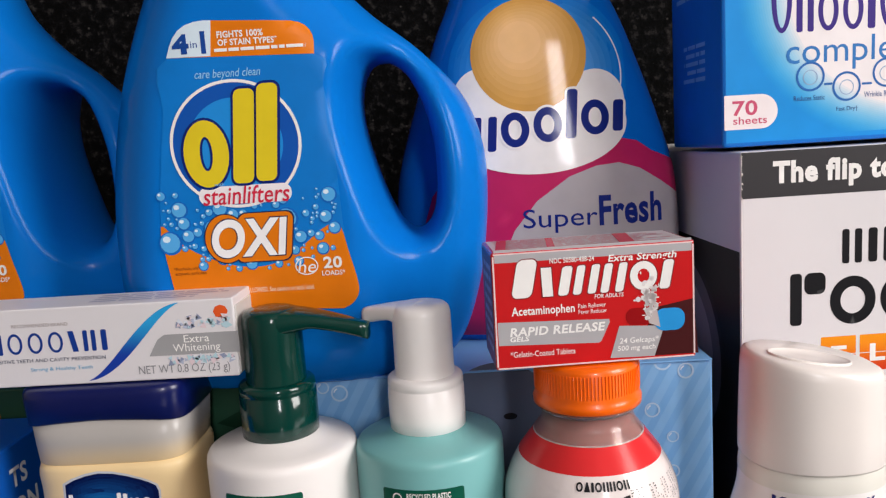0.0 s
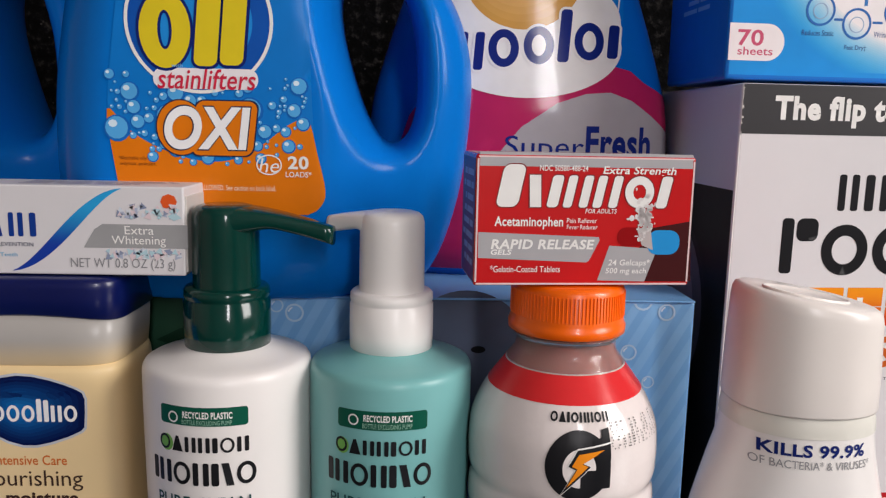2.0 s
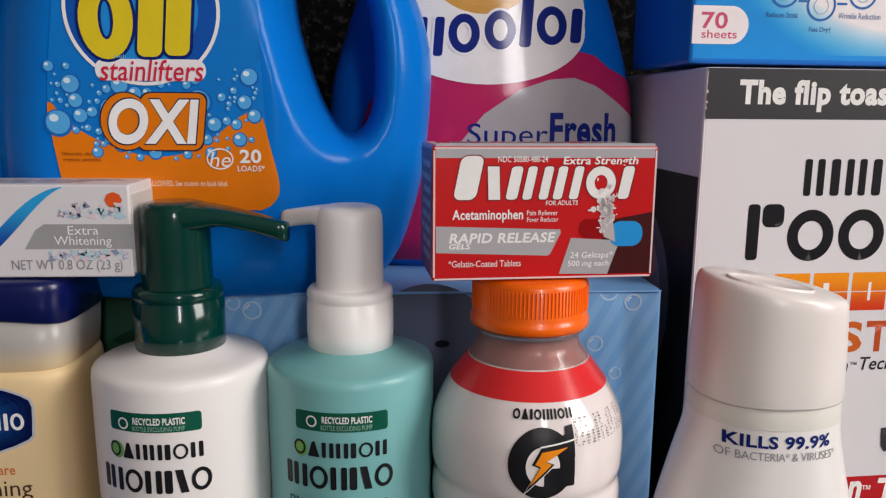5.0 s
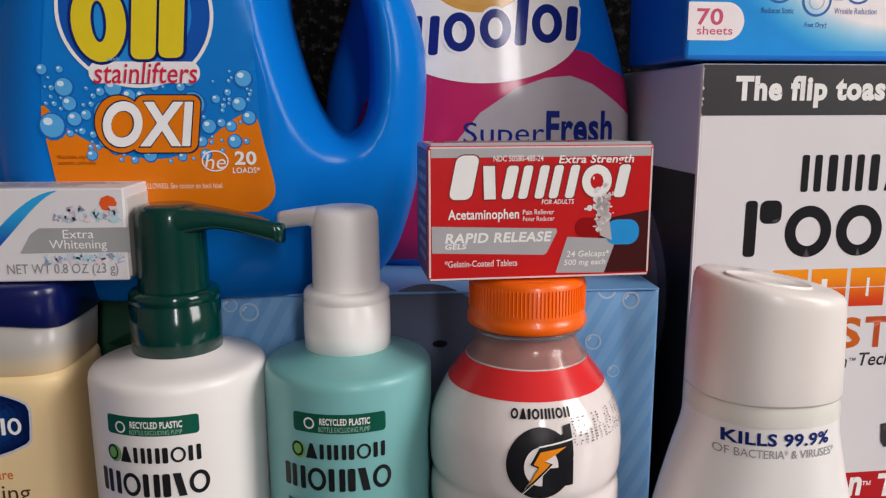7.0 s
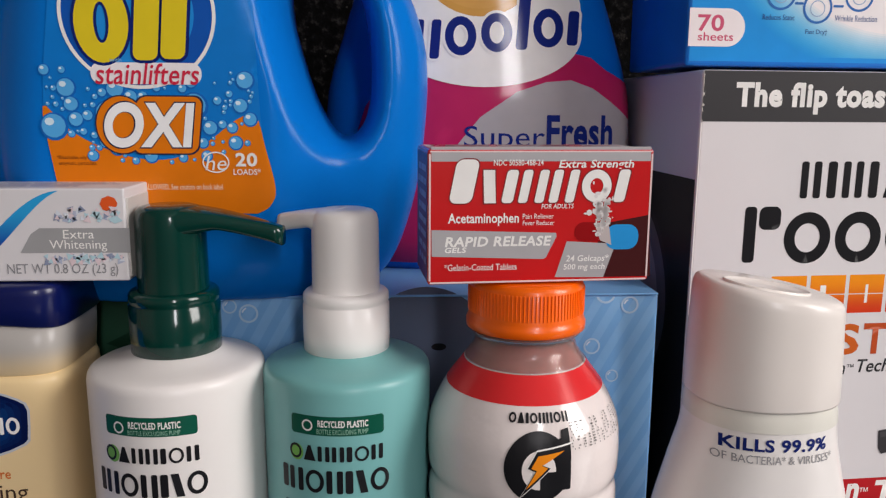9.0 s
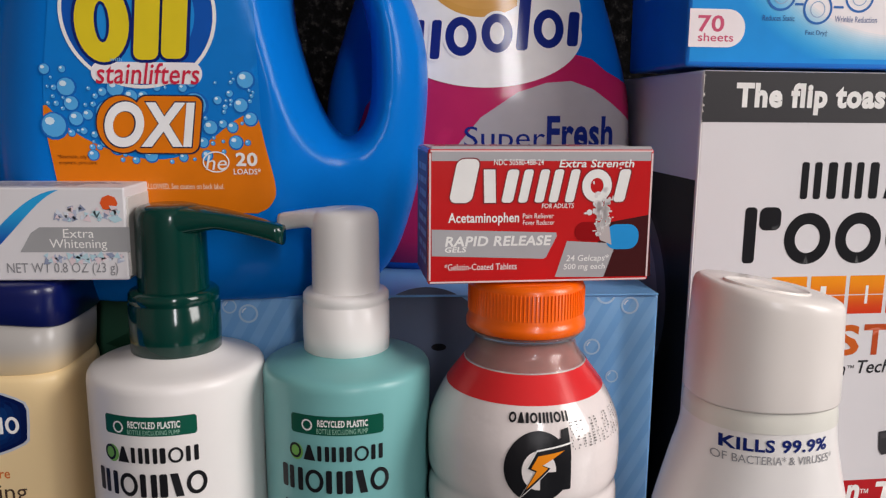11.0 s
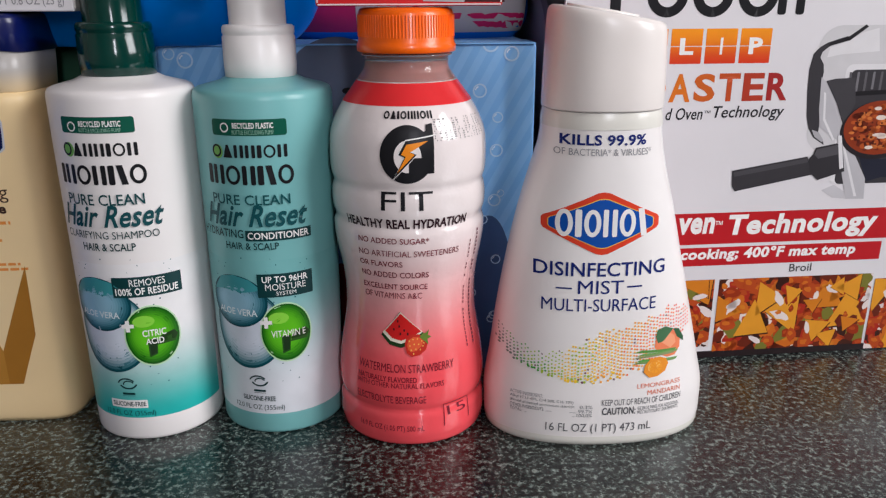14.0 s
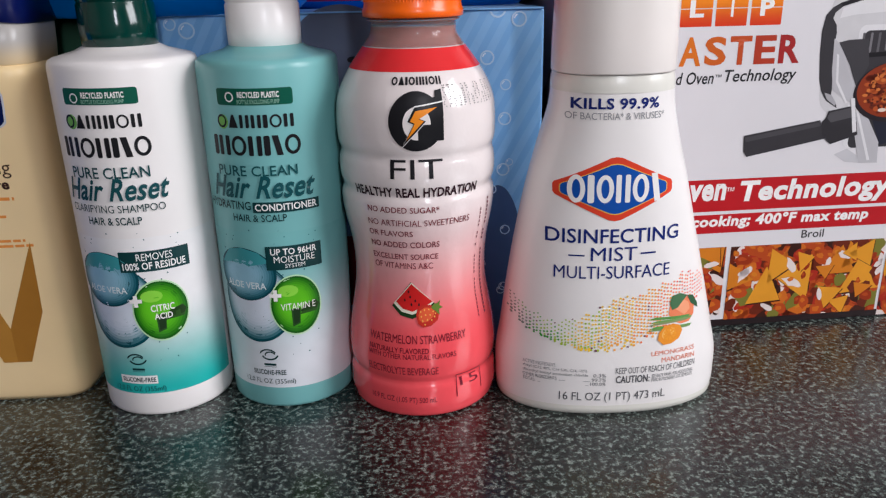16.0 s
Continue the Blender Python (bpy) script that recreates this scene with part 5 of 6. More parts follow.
# the opening with its bright lip, dark inside and heating rods
rim, hole = (0.1521, 0.2395, 0.1019, 0.1660), (0.1552, 0.2399, 0.1018, 0.1631)
panel(rounded(*rim, 0.004), PALE, s, FACE, 1, 0, "oven_print")
panel(rounded(*hole, 0.003), ink(58, 56, 60), s, FACE, 2, 0, "oven_print", "printed dark oven inside")
for k in range(9):
    a, b = (0.1543, 0.1556, 0.1528, 0.1620), (0.1587, 0.1600, 0.1527, 0.1619)
    d = (b[0] - a[0]) * k
    panel(rounded(a[0] + d, a[1] + d, a[2] - 0.001 * (k % 3), a[3], 0.0004, 2), MID_GREY if k % 2 else ink(96, 94, 98), s, FACE, 3, 0, "oven_print")
panel([(0.1528, 0.1517), (0.1729, 0.1524), (0.1959, 0.1526), (0.1964, 0.1502), (0.1734, 0.1501), (0.1532, 0.1493)], ink(30, 28, 32), s, FACE, 4, 0, "oven_print")
# the drawn-out tray: glassy plate, dark flap, pan of food
panel([(0.1665, 0.1179), (0.1801, 0.1151), (0.2035, 0.1169), (0.2062, 0.1043), (0.1820, 0.1050), (0.1739, 0.1028)], ink(36, 38, 52), s, FACE, 3, 0, "oven_print")
panel([(0.1389, 0.1597), (0.1426, 0.1565), (0.1464, 0.1524), (0.1546, 0.1340), (0.1729, 0.1044), (0.1740, 0.0930), (0.1633, 0.0933), (0.1527, 0.1265), (0.1420, 0.1331), (0.1401, 0.1432)], ink(186, 184, 188), s, FACE, 3, 0, "oven_print", "printed pale tray plate")
many([[(0.1415, 0.1519), (0.1428, 0.1513), (0.1444, 0.1378), (0.1515, 0.1263), (0.1502, 0.1260), (0.1432, 0.1372)], [(0.1542, 0.1292), (0.1555, 0.1292), (0.1694, 0.0947), (0.1678, 0.0945)]], PALE, s, FACE, 4, 0, "oven_print")
panel([(0.1418, 0.1576), (0.1472, 0.1587), (0.1578, 0.1591), (0.1602, 0.1457), (0.1575, 0.1393), (0.1548, 0.1346), (0.1494, 0.1459)], ink(66, 64, 68), s, FACE, 5, 0, "oven_print")
panel([(0.1483, 0.0986), (0.1553, 0.1015), (0.1627, 0.0969), (0.1637, 0.0933), (0.1549, 0.0943)], ink(196, 194, 198), s, FACE, 1, 0, "oven_print")
panel([(0.0957, 0.1109), (0.1193, 0.1147), (0.1375, 0.1176), (0.1420, 0.1076), (0.1209, 0.1036), (0.0984, 0.0994), (0.0965, 0.1022)], CHARCOAL, s, FACE, 5, 0, "oven_print", "printed dark handle")
panel([(0.0965, 0.1099), (0.1195, 0.1138), (0.1376, 0.1166), (0.1383, 0.1145), (0.1198, 0.1113), (0.0971, 0.1075)], ink(74, 72, 76), s, FACE, 6, 0, "oven_print")
panel([(0.1383, 0.1163), (0.1405, 0.1187), (0.1415, 0.1223), (0.1531, 0.1244), (0.1565, 0.1231), (0.1600, 0.1089), (0.1451, 0.1044), (0.1421, 0.1069), (0.1397, 0.1095)], ink(52, 50, 54), s, FACE, 6, 0, "oven_print")
panel([(0.1412, 0.1187), (0.1423, 0.1214), (0.1532, 0.1235), (0.1560, 0.1222), (0.1569, 0.1188), (0.1435, 0.1162)], ink(82, 80, 84), s, FACE, 7, 0, "oven_print")
panel([(0.1530, 0.1286), (0.1552, 0.1286), (0.1590, 0.1108), (0.1568, 0.1102)], PALE, s, FACE, 8, 0, "oven_print")
fu, fv = (0.1762, 0.1323)
panel(oval(fu - 0.0005, fv - 0.0012, 0.0218, 0.0158, 36), ink(40, 34, 38), s, FACE, 6, 0, "oven_print", "printed dark pan")
panel(oval(fu, fv, 0.0205, 0.0146, 36), ink(138, 54, 28), s, FACE, 7, 0, "oven_print", "printed browned food")
rng = random.Random(21)
for n, (col, count, size, flatness) in enumerate((((104, 38, 22), 40, 0.0026, 0.7), ((178, 82, 38), 46, 0.0022, 0.7), ((206, 116, 58), 40, 0.0014, 0.7), ((84, 30, 20), 40, 0.0009, 0.8), ((226, 208, 196), 10, 0.0036, 0.36))):
    spots = []
    for _ in range(count):
        a, d = rng.uniform(0, 6.283), 0.82 * math.sqrt(rng.random())
        spots.append(oval(fu + 0.0205 * d * math.cos(a), fv + 0.0146 * d * math.sin(a), size * rng.uniform(0.6, 1.2), size * flatness * rng.uniform(0.6, 1.2), 9))
    lay("oven_print", flat(spots), FACE, 8 + n * 0.5, ink(*col), s, kind="stuff")
# the carton's black side panel with a printed dial
SIDE = lambda u, v, o: (-o, u, v)
side = lay("side_panel", flat([[(0.001, 0.002), (0.259, 0.002), (0.259, 0.229), (0.001, 0.2265)]]), SIDE, 0, ink(20, 18, 22, 0.4), s, "black printed side")
bmesh_dial = flat([oval(0.085, 0.165, 0.062, 0.052, 40)])
lay("side_panel", bmesh_dial, SIDE, 1, ink(104, 100, 110, 0.4), s)
lay("side_panel", flat([oval(0.085, 0.165, 0.052, 0.043, 40)]), SIDE, 2, ink(150, 146, 158, 0.4), s)
lay("side_panel", flat(ring(0.085, 0.165, 0.066, 0.056, 0.003)), SIDE, 2, ink(34, 32, 36, 0.4), s)

# ---------------------------------------------------------------- printing: dryer sheets
s = sheets_box
FACE_S = on_plane(0.0)
panel([(0.0015, 0.002), (0.1635, 0.002), (0.1635, 0.1135), (0.0015, 0.1135)], ink(30, 146, 224, 0.3), s, FACE_S, 0, 0, "glow_print")
for k in range(1, 22):
    q = k / 21
    panel(oval(0.094, 0.068, 0.088 - 0.024 * q, 0.072 - 0.018 * q, 56), ink(int(30 + 212 * q**1.4), int(146 + 90 * q**1.1), int(224 + 14 * q), 0.3), s, FACE_S, k * 0.15, 0, "glow_print", clip=(0.0025, 0.1625, 0.004, 0.113))
tab = (-0.0000, 0.0236, 0.0079, 0.0233)
panel([(0.0006, tab[2])] + oval(0.0174, (tab[2] + tab[3]) / 2, 0.0077, 0.0077, 24, -90, 90) + [(0.0006, tab[3])], ink(244, 234, 236), s, FACE_S, 4, 0, "count_tab")
words("70", (0.0043, 0.0158, 0.0140, 0.0208), ink(204, 84, 116), s, FACE_S, 5, 0.02)
words("sheets", (0.0046, 0.0202, 0.0102, 0.0136), ink(204, 84, 116), s, FACE_S, 5, 0.01)
mark("onooioin", (0.0223, 0.0963, 0.0494, 0.0791), ink(60, 40, 130), s, FACE_S, 4, gap=0.2, heights=[1.0, 0.6, 0.6, 0.6, 0.9, 0.9, 0.6, 1.0])
words("complete", (0.0289, 0.0923, 0.0320, 0.0469), ink(50, 120, 190), s, FACE_S, 4, 0.0)
ICON = ink(40, 104, 180)
for x, y in ((0.0401, 0.0297), (0.0568, 0.0245), (0.0753, 0.0297)):
    many(ring(x, y, 0.0066, 0.0066, 0.0010, 32), ICON, s, FACE_S, 5, 0, "icon")
    many(ring(x, y - 0.0004, 0.0034, 0.0034, 0.0004, 20), ink(150, 176, 210), s, FACE_S, 5, 0, "icon")
many([rounded(0.0464, 0.0503, 0.0255, 0.0265, 0.0003, 2), rounded(0.0638, 0.0685, 0.0247, 0.0257, 0.0003, 2)], ICON, s, FACE_S, 5, 0, "icon")
words("Reduces Static", (0.0325, 0.0468, 0.0191, 0.0214), ink(50, 86, 150), s, FACE_S, 5)
words("Fast Dry†", (0.0522, 0.0621, 0.0131, 0.0156), ink(50, 86, 150), s, FACE_S, 5)
words("Wrinkle Reduction", (0.0649, 0.0842, 0.0191, 0.0216), ink(50, 86, 150), s, FACE_S, 5)
rng = random.Random(8)
for i in range(16):
    panel(oval(0.115 + 0.04 * rng.random(), 0.004 + 0.03 * rng.random(), 0.004 + 0.005 * rng.random(), 0.004 + 0.004 * rng.random(), 20), ink(170 + 10 * (i % 4), 206 + 5 * (i % 4), 244), s, FACE_S, 4 + 0.1 * i, 0, "cloud_print", clip=(0.001, 0.164, 0.002, 0.113))
SIDE_S = lambda u, v, o: (-o, u, v)
lay("side_panel", flat([[(0.002, 0.002), (0.064, 0.002), (0.064, 0.113), (0.002, 0.113)]]), SIDE_S, 0, ink(14, 110, 210, 0.35), s)
bars((0.020, 0.050, 0.030, 0.050), 5, ink(120, 170, 230), s, SIDE_S, 1, 3)
bars((0.020, 0.060, 0.070, 0.095), 6, ink(120, 170, 230), s, SIDE_S, 1, 5)

# ---------------------------------------------------------------- printing: bubble carton
s = bubble_box
FACE_B = on_plane(0.0)
clip_b = (0.0008, 0.2052, 0.001, TOP - 0.001)
many([[(-0.2 + 0.0085 * i, 0.0), (-0.1955 + 0.0085 * i, 0.0), (-0.0955 + 0.0085 * i, 0.18), (-0.10 + 0.0085 * i, 0.18)] for i in range(50)], ink(138, 190, 236, 0.38), s, FACE_B, 0, 0, "stripe_print", clip=clip_b)
SLATE = ink(92, 102, 124)
panel(oval(0.1068, 0.1509, 0.029, 0.031, 48), SLATE, s, FACE_B, 1, 0, "grey_shape_print", "plain slate-grey rounded shape")
panel(oval(0.1059, 0.1331, 0.034, 0.038, 48), SLATE, s, FACE_B, 1.6, 0, "grey_shape_print")
panel(oval(0.1834, 0.0451, 0.014, 0.045, 48), ink(70, 96, 140), s, FACE_B, 2, 0, "grey_shape_print")
panel(oval(0.1121, 0.1558, 0.0032, 0.0016, 20), BLACK_INK, s, FACE_B, 3, 0, "grey_shape_print")
panel(oval(0.1054, 0.0449, 0.016, 0.020, 30), ink(150, 30, 40), s, FACE_B, 2, 0, "grey_shape_print")
rng = random.Random(14)
spots = [(0.1831, 0.1782, 0.0042), (0.1936, 0.1733, 0.0038), (0.1779, 0.1552, 0.0036), (0.0332, 0.1712, 0.0040), (0.0256, 0.1743, 0.003), (0.1868, 0.1248, 0.0034), (0.1861, 0.0984, 0.0034), (0.1802, 0.0879, 0.0026), (0.1872, 0.1418, 0.0028)]
spots += [(rng.uniform(0.16, 0.2), rng.uniform(0.01, 0.15), rng.uniform(0.0015, 0.003)) for _ in range(9)]
for u, v, r in spots:
    many(ring(u, v, r, r, r * 0.22, 28), ink(186, 214, 240), s, FACE_B, 4, 0, "bubble_print", clip=clip_b)
    many(ring(u, v, r * 0.7, r * 0.7, r * 0.16, 10, 110, 170), ink(226, 238, 250), s, FACE_B, 4.6, 0, "bubble_print", clip=clip_b)
# the lifted lid flap along the carton's top front edge
flap = rbox(0.001, 0.2055, -0.0012, 0.030, TOP - 0.0002, TOP + 0.0006, 0.0002, 1)
part("lid_flap", flap, BUBBLE_BLUE, bubble_box, "lid flap standing slightly open", smooth=False)

# ---------------------------------------------------------------- printing: tablets
s = tablets
FACE_T = on_plane(0.0)
SILVER = ink(176, 174, 178, 0.25)
WHITE_SHADE = ink(120, 16, 24)
panel([(0.0012, 0.0415), (0.0763, 0.0415), (0.0763, 0.0446), (0.0012, 0.0446)], SILVER, s, FACE_T, 0, 0, "silver_edge")
w8 = (0.0069, 0.0703, 0.0276, 0.0422)
mark("bzinnoi", w8, WHITE_SHADE, s, FACE_T, 1, skew=0.2, gap=0.16, heights=[1] + [0.76] * 6, grow=0.0004)
mark("bzinnoi", w8, WHITE_INK, s, FACE_T, 2, skew=0.2, gap=0.16, heights=[1] + [0.76] * 6, weight=0.28)
words("NDC 50580-488-24", (0.0220, 0.0389, 0.0401, 0.0421), WHITE_INK, s, FACE_T, 1, 0.01)
words("Extra Strength", (0.0442, 0.0704, 0.0385, 0.0420), WHITE_INK, s, FACE_T, 3, 0.02, 0.15)
words("FOR ADULTS", (0.0386, 0.0498, 0.0256, 0.0272), WHITE_INK, s, FACE_T, 1, 0.01, 0.15)
words("Acetaminophen", (0.0068, 0.0309, 0.0199, 0.0243), WHITE_INK, s, FACE_T, 1, 0.02)
words("Pain Reliever", (0.0322, 0.0429, 0.0222, 0.0239), WHITE_INK, s, FACE_T, 1)
words("Fever Reducer", (0.0323, 0.0432, 0.0200, 0.0216), WHITE_INK, s, FACE_T, 1)
panel([(0.0013, 0.0188), (0.0439, 0.0173), (0.0442, 0.0161), (0.0407, 0.0089), (0.0397, 0.0083), (0.0014, 0.0098)], SILVER, s, FACE_T, 0, 0, "silver_panel")
words("RAPID RELEASE", (0.0058, 0.0424, 0.0129, 0.0164), WHITE_INK, s, FACE_T, 1, 0.03, 0.15)
words("GELS", (0.0058, 0.0131, 0.0109, 0.0128), WHITE_INK, s, FACE_T, 1, 0.03, 0.15)
words("*Gelatin-Coated Tablets", (0.0057, 0.0305, 0.0048, 0.0071), WHITE_INK, s, FACE_T, 1)
panel([(0.0602, 0.0202), (0.0768, 0.0231), (0.0783, 0.0015), (0.0561, 0.0016)], ink(70, 26, 28, 0.25), s, FACE_T, 0, 0, "dark_corner")
panel([(0.0478, 0.0143), (0.0652, 0.0132), (0.0612, 0.0015), (0.0440, 0.0019)], SILVER, s, FACE_T, 1, 0, "silver_panel")
words("24 Gelcaps*", (0.0477, 0.0629, 0.0066, 0.0095), WHITE_INK, s, FACE_T, 2, 0.01, 0.1)
words("500 mg each", (0.0469, 0.0616, 0.0038, 0.0064), WHITE_INK, s, FACE_T, 2, 0.01, 0.1)
panel(rounded(0.0505, 0.0621, 0.0141, 0.0208, 0.0030), ink(150, 16, 22, 0.2), s, FACE_T, 2, 0, "capsule_print")
panel(rounded(0.0614, 0.0732, 0.0112, 0.0199, 0.0038), ink(40, 150, 220, 0.2), s, FACE_T, 3, 0, "capsule_print")
panel([(0.0576, 0.0196), (0.0624, 0.0203), (0.0636, 0.0128), (0.0595, 0.0145)], ink(190, 180, 180), s, FACE_T, 4, 0, "capsule_print")
rng = random.Random(2)
bx, bz = (0.0599, 0.0246)
many([oval(bx + rng.gauss(0, 0.0016), bz + rng.gauss(0, 0.0035), 0.0009 * rng.random() + 0.0002, 0.0009 * rng.random() + 0.0002, 7) for _ in range(110)], ink(226, 220, 220), s, FACE_T, 5, 0, "powder_print")
TOPF = lambda u, v, o: (u, v, 0.0455 + o)
lay("top_panel", flat([[(0.0015, 0.001), (0.0760, 0.001), (0.0760, 0.032), (0.0015, 0.032)]]), TOPF, 0, ink(206, 200, 202, 0.25), s, "silver-white printed top")
bars((0.004, 0.074, 0.004, 0.030), 9, ink(150, 40, 60), s, TOPF, 1, 6, thick=0.45)
for (u0, u1) in ((0.002, 0.006), (0.022, 0.025), (0.05, 0.056)):
    lay("top_panel", flat([[(u0, 0.003), (u1, 0.003), (u1 + 0.004, 0.031), (u0 + 0.004, 0.031)]]), TOPF, 2, ink(190, 40, 60, 0.25), s)
SIDE_T = lambda u, v, o: (-o, u, v)
lay("side_panel", flat([[(0.001, 0.001), (0.032, 0.001), (0.032, 0.044), (0.001, 0.044)]]), SIDE_T, 0, ink(112, 24, 44, 0.3), s)
bars((0.004, 0.029, 0.004, 0.040), 8, ink(170, 170, 196), s, SIDE_T, 1, 12)
WORN = ink(232, 206, 206, 0.4)
for k, r in enumerate(((0.0008, 0.0767, 0.0004, 0.0010), (0.0004, 0.0010, 0.0014, 0.0440), (0.0765, 0.0771, 0.0014, 0.0440), (0.0008, 0.0767, 0.0445, 0.0450))):
    panel([(r[0], r[2]), (r[1], r[2]), (r[1], r[3]), (r[0], r[3])], WORN, s, FACE_T, 0.6, 0, "worn_and_lit_edge")
# worn, slightly lifted top edge flap
part("tuck_flap", rbox(0.0010, 0.0765, 0.0004, 0.0012, 0.0450, 0.0463, 0.0002, 1), SILVER, tablets, smooth=False)

# ---------------------------------------------------------------- printing: toothpaste
s = toothpaste
FACE_P = on_plane(0.0)
mark("oinooozni", (-0.1143, -0.0528, 0.0138, 0.0225), ink(16, 56, 140), s, FACE_P, 1, gap=0.35, weight=0.17)
sw0, sw1 = (-0.0618, 0.0013), (-0.0223, 0.0317)
sw = []
for k in range(19):
    t = k / 18
    w = 0.0002 + 0.0021 * math.sin(math.pi * t) ** 0.8
    q = t * t * (3 - 2 * t)
    u, v = sw0[0] + (sw1[0] - sw0[0]) * t, sw0[1] + (sw1[1] - sw0[1]) * (0.25 * t + 0.75 * q)
    sw.append(((u - w, v + w * 0.3), (u + w, v - w * 0.3)))
many([[p[0], p[1], q[1], q[0]] for p, q in zip(sw, sw[1:])], ink(24, 60, 160, 0.3, (srgb(40, 160, 220), 0.010, 0.026)), s, FACE_P, 1, 0, "swoosh_print", "blue swoosh")
gp = (-0.0362, 0.0011, 0.0101, 0.0188)
panel([(gp[0], gp[2]), (gp[1], gp[2]), (gp[1], gp[3]), (gp[0] + 0.007, gp[3]), (gp[0] + 0.004, gp[3] - 0.002)], ink(158, 158, 160), s, FACE_P, 1, 0, "grey_panel")
words("Extra", (-0.0214, -0.0110, 0.0151, 0.0182), WHITE_INK, s, FACE_P, 2, 0.0)
words("Whitening", (-0.0262, -0.0068, 0.0105, 0.0146), WHITE_INK, s, FACE_P, 2, 0.015)
words("NET WT 0.8 OZ (23 g)", (-0.0411, -0.0036, 0.0017, 0.0063), ink(140, 140, 144), s, FACE_P, 2, 0.01)
words("SENSITIVE TEETH AND CAVITY PREVENTION", (-0.1024, -0.0541, 0.0102, 0.0117), ink(50, 60, 90), s, FACE_P, 2)
words("Strong & Healthy Teeth", (-0.0856, -0.0600, 0.0060, 0.0079), ink(90, 170, 210), s, FACE_P, 2)
words("RECOMMENDED BRAND", (-0.0912, -0.0681, 0.0249, 0.0263), ink(170, 160, 160), s, FACE_P, 2)
panel(oval(-0.0053, 0.0272, 0.0030, 0.0028, 8), ink(226, 90, 40), s, FACE_P, 2, 0, "maker_badge")
rng = random.Random(4)
for row in ((-0.0236, -0.0016, 0.0213, 0.0255), (-0.0281, 0.0008, 0.0067, 0.0091)):
    for k, c in enumerate(((176, 184, 206), (214, 220, 230), (140, 150, 176), (224, 204, 210), (180, 212, 222))):
        polys = []
        for i in range(10):
            u, v = rng.uniform(row[0], row[1]), rng.uniform(row[2], row[3])
            a, r = rng.uniform(0, 360), rng.uniform(0.0008, 0.0018)
            polys.append([(u + r * math.cos(radians(a + 120 * j)), v + r * math.sin(radians(a + 120 * j))) for j in range(3)])
        many(polys, ink(*c), s, FACE_P, 2 + 0.2 * k, 0, "gem_print", clip=(-0.117, -0.0008, 0.001, 0.0315))
TOPP = lambda u, v, o: (u, v, 0.0325 + o)
bars((-0.062, -0.006, 0.005, 0.021), 4, ink(170, 170, 190), s, TOPP, 0, 3)
part("tuck_flap", rbox(-0.0002, 0.0006, 0.0012, 0.0245, 0.0012, 0.0290, 0.0002, 1), CARD_TOP, toothpaste, "tuck-in end flap", smooth=False)

# ---------------------------------------------------------------- printing: lotion
s = lotion
ON_LOTION = on_oval(LOTION_PROFILE, 5.0)
badge = [tuple(p) for p in [(-0.0188, 0.1536), (-0.0148, 0.1558), (-0.0092, 0.1576), (-0.0037, 0.1585), (0.0024, 0.1581), (0.0087, 0.1567), (0.0138, 0.1550), (0.0179, 0.1532), (0.0206, 0.1514), (0.0215, 0.1487), (0.0213, 0.1427), (0.0208, 0.1370), (0.0194, 0.1355), (0.0146, 0.1332), (0.0080, 0.1309), (0.0026, 0.1296), (-0.0027, 0.1296), (-0.0080, 0.1312), (-0.0131, 0.1339), (-0.0171, 0.1366), (-0.0195, 0.1393)]]
cu, cv = sum(p[0] for p in badge) / len(badge), sum(p[1] for p in badge) / len(badge)
panel(badge, ink(196, 200, 210, 0.2), s, ON_LOTION, 0, 0.004, "badge", "navy badge with a silver rim")
for k in range(10):
    f = 0.955 - 0.085 * k
    panel([(cu + (u - cu) * f - 0.0006 * k, cv + (v - cv) * f * (1 if k else 0.98)) for u, v in badge], ink(6 + k, 22 + 9 * k, 72 + 11 * k, 0.25), s, ON_LOTION, 1 + 0.15 * k, 0.004, "badge")
mark("zoooiino", (-0.0170, 0.0178, 0.1398, 0.1487), WHITE_INK, s, ON_LOTION, 3, gap=0.16, heights=[1, 0.72, 0.72, 0.72, 1, 0.95, 0.72, 0.72])
words("Intensive Care", (-0.0138, 0.0130, 0.1227, 0.1266), ink(210, 110, 50), s, ON_LOTION, 1, 0.01)
words("nourishing", (-0.0187, 0.0183, 0.1123, 0.1206), ink(70, 50, 40), s, ON_LOTION, 1, 0.0)
words("moisture", (-0.0103, 0.0164, 0.1072, 0.1117), ink(60, 40, 34), s, ON_LOTION, 1, 0.04)
SMALL_ORANGE = ink(222, 140, 66)
bars((-0.020, 0.0240, 0.1006, 0.1036), 1, SMALL_ORANGE, s, ON_LOTION, 1, 5, thick=0.5)
bars((-0.020, 0.0200, 0.0926, 0.0952), 1, SMALL_ORANGE, s, ON_LOTION, 1, 6, thick=0.5)
bars((-0.020, 0.0215, 0.0785, 0.0835), 2, SMALL_ORANGE, s, ON_LOTION, 1, 7, thick=0.5)
apex, tip, foot, notch = (0.0198, 0.0818), (0.0190, 0.0470), (0.0093, 0.0211), (0.0027, 0.0389)
mid = notch[0]
arm = [apex, tip, foot, (mid, foot[1]), (mid, notch[1])]
for k, sgn in enumerate((1, -1)):
    panel([(mid + sgn * (u - mid), v) for u, v in arm], ink(162, 110, 42, 0.3) if k == 0 else ink(176, 124, 52, 0.3), s, ON_LOTION, 1, 0.006, "chevron_print", "golden-brown chevron")

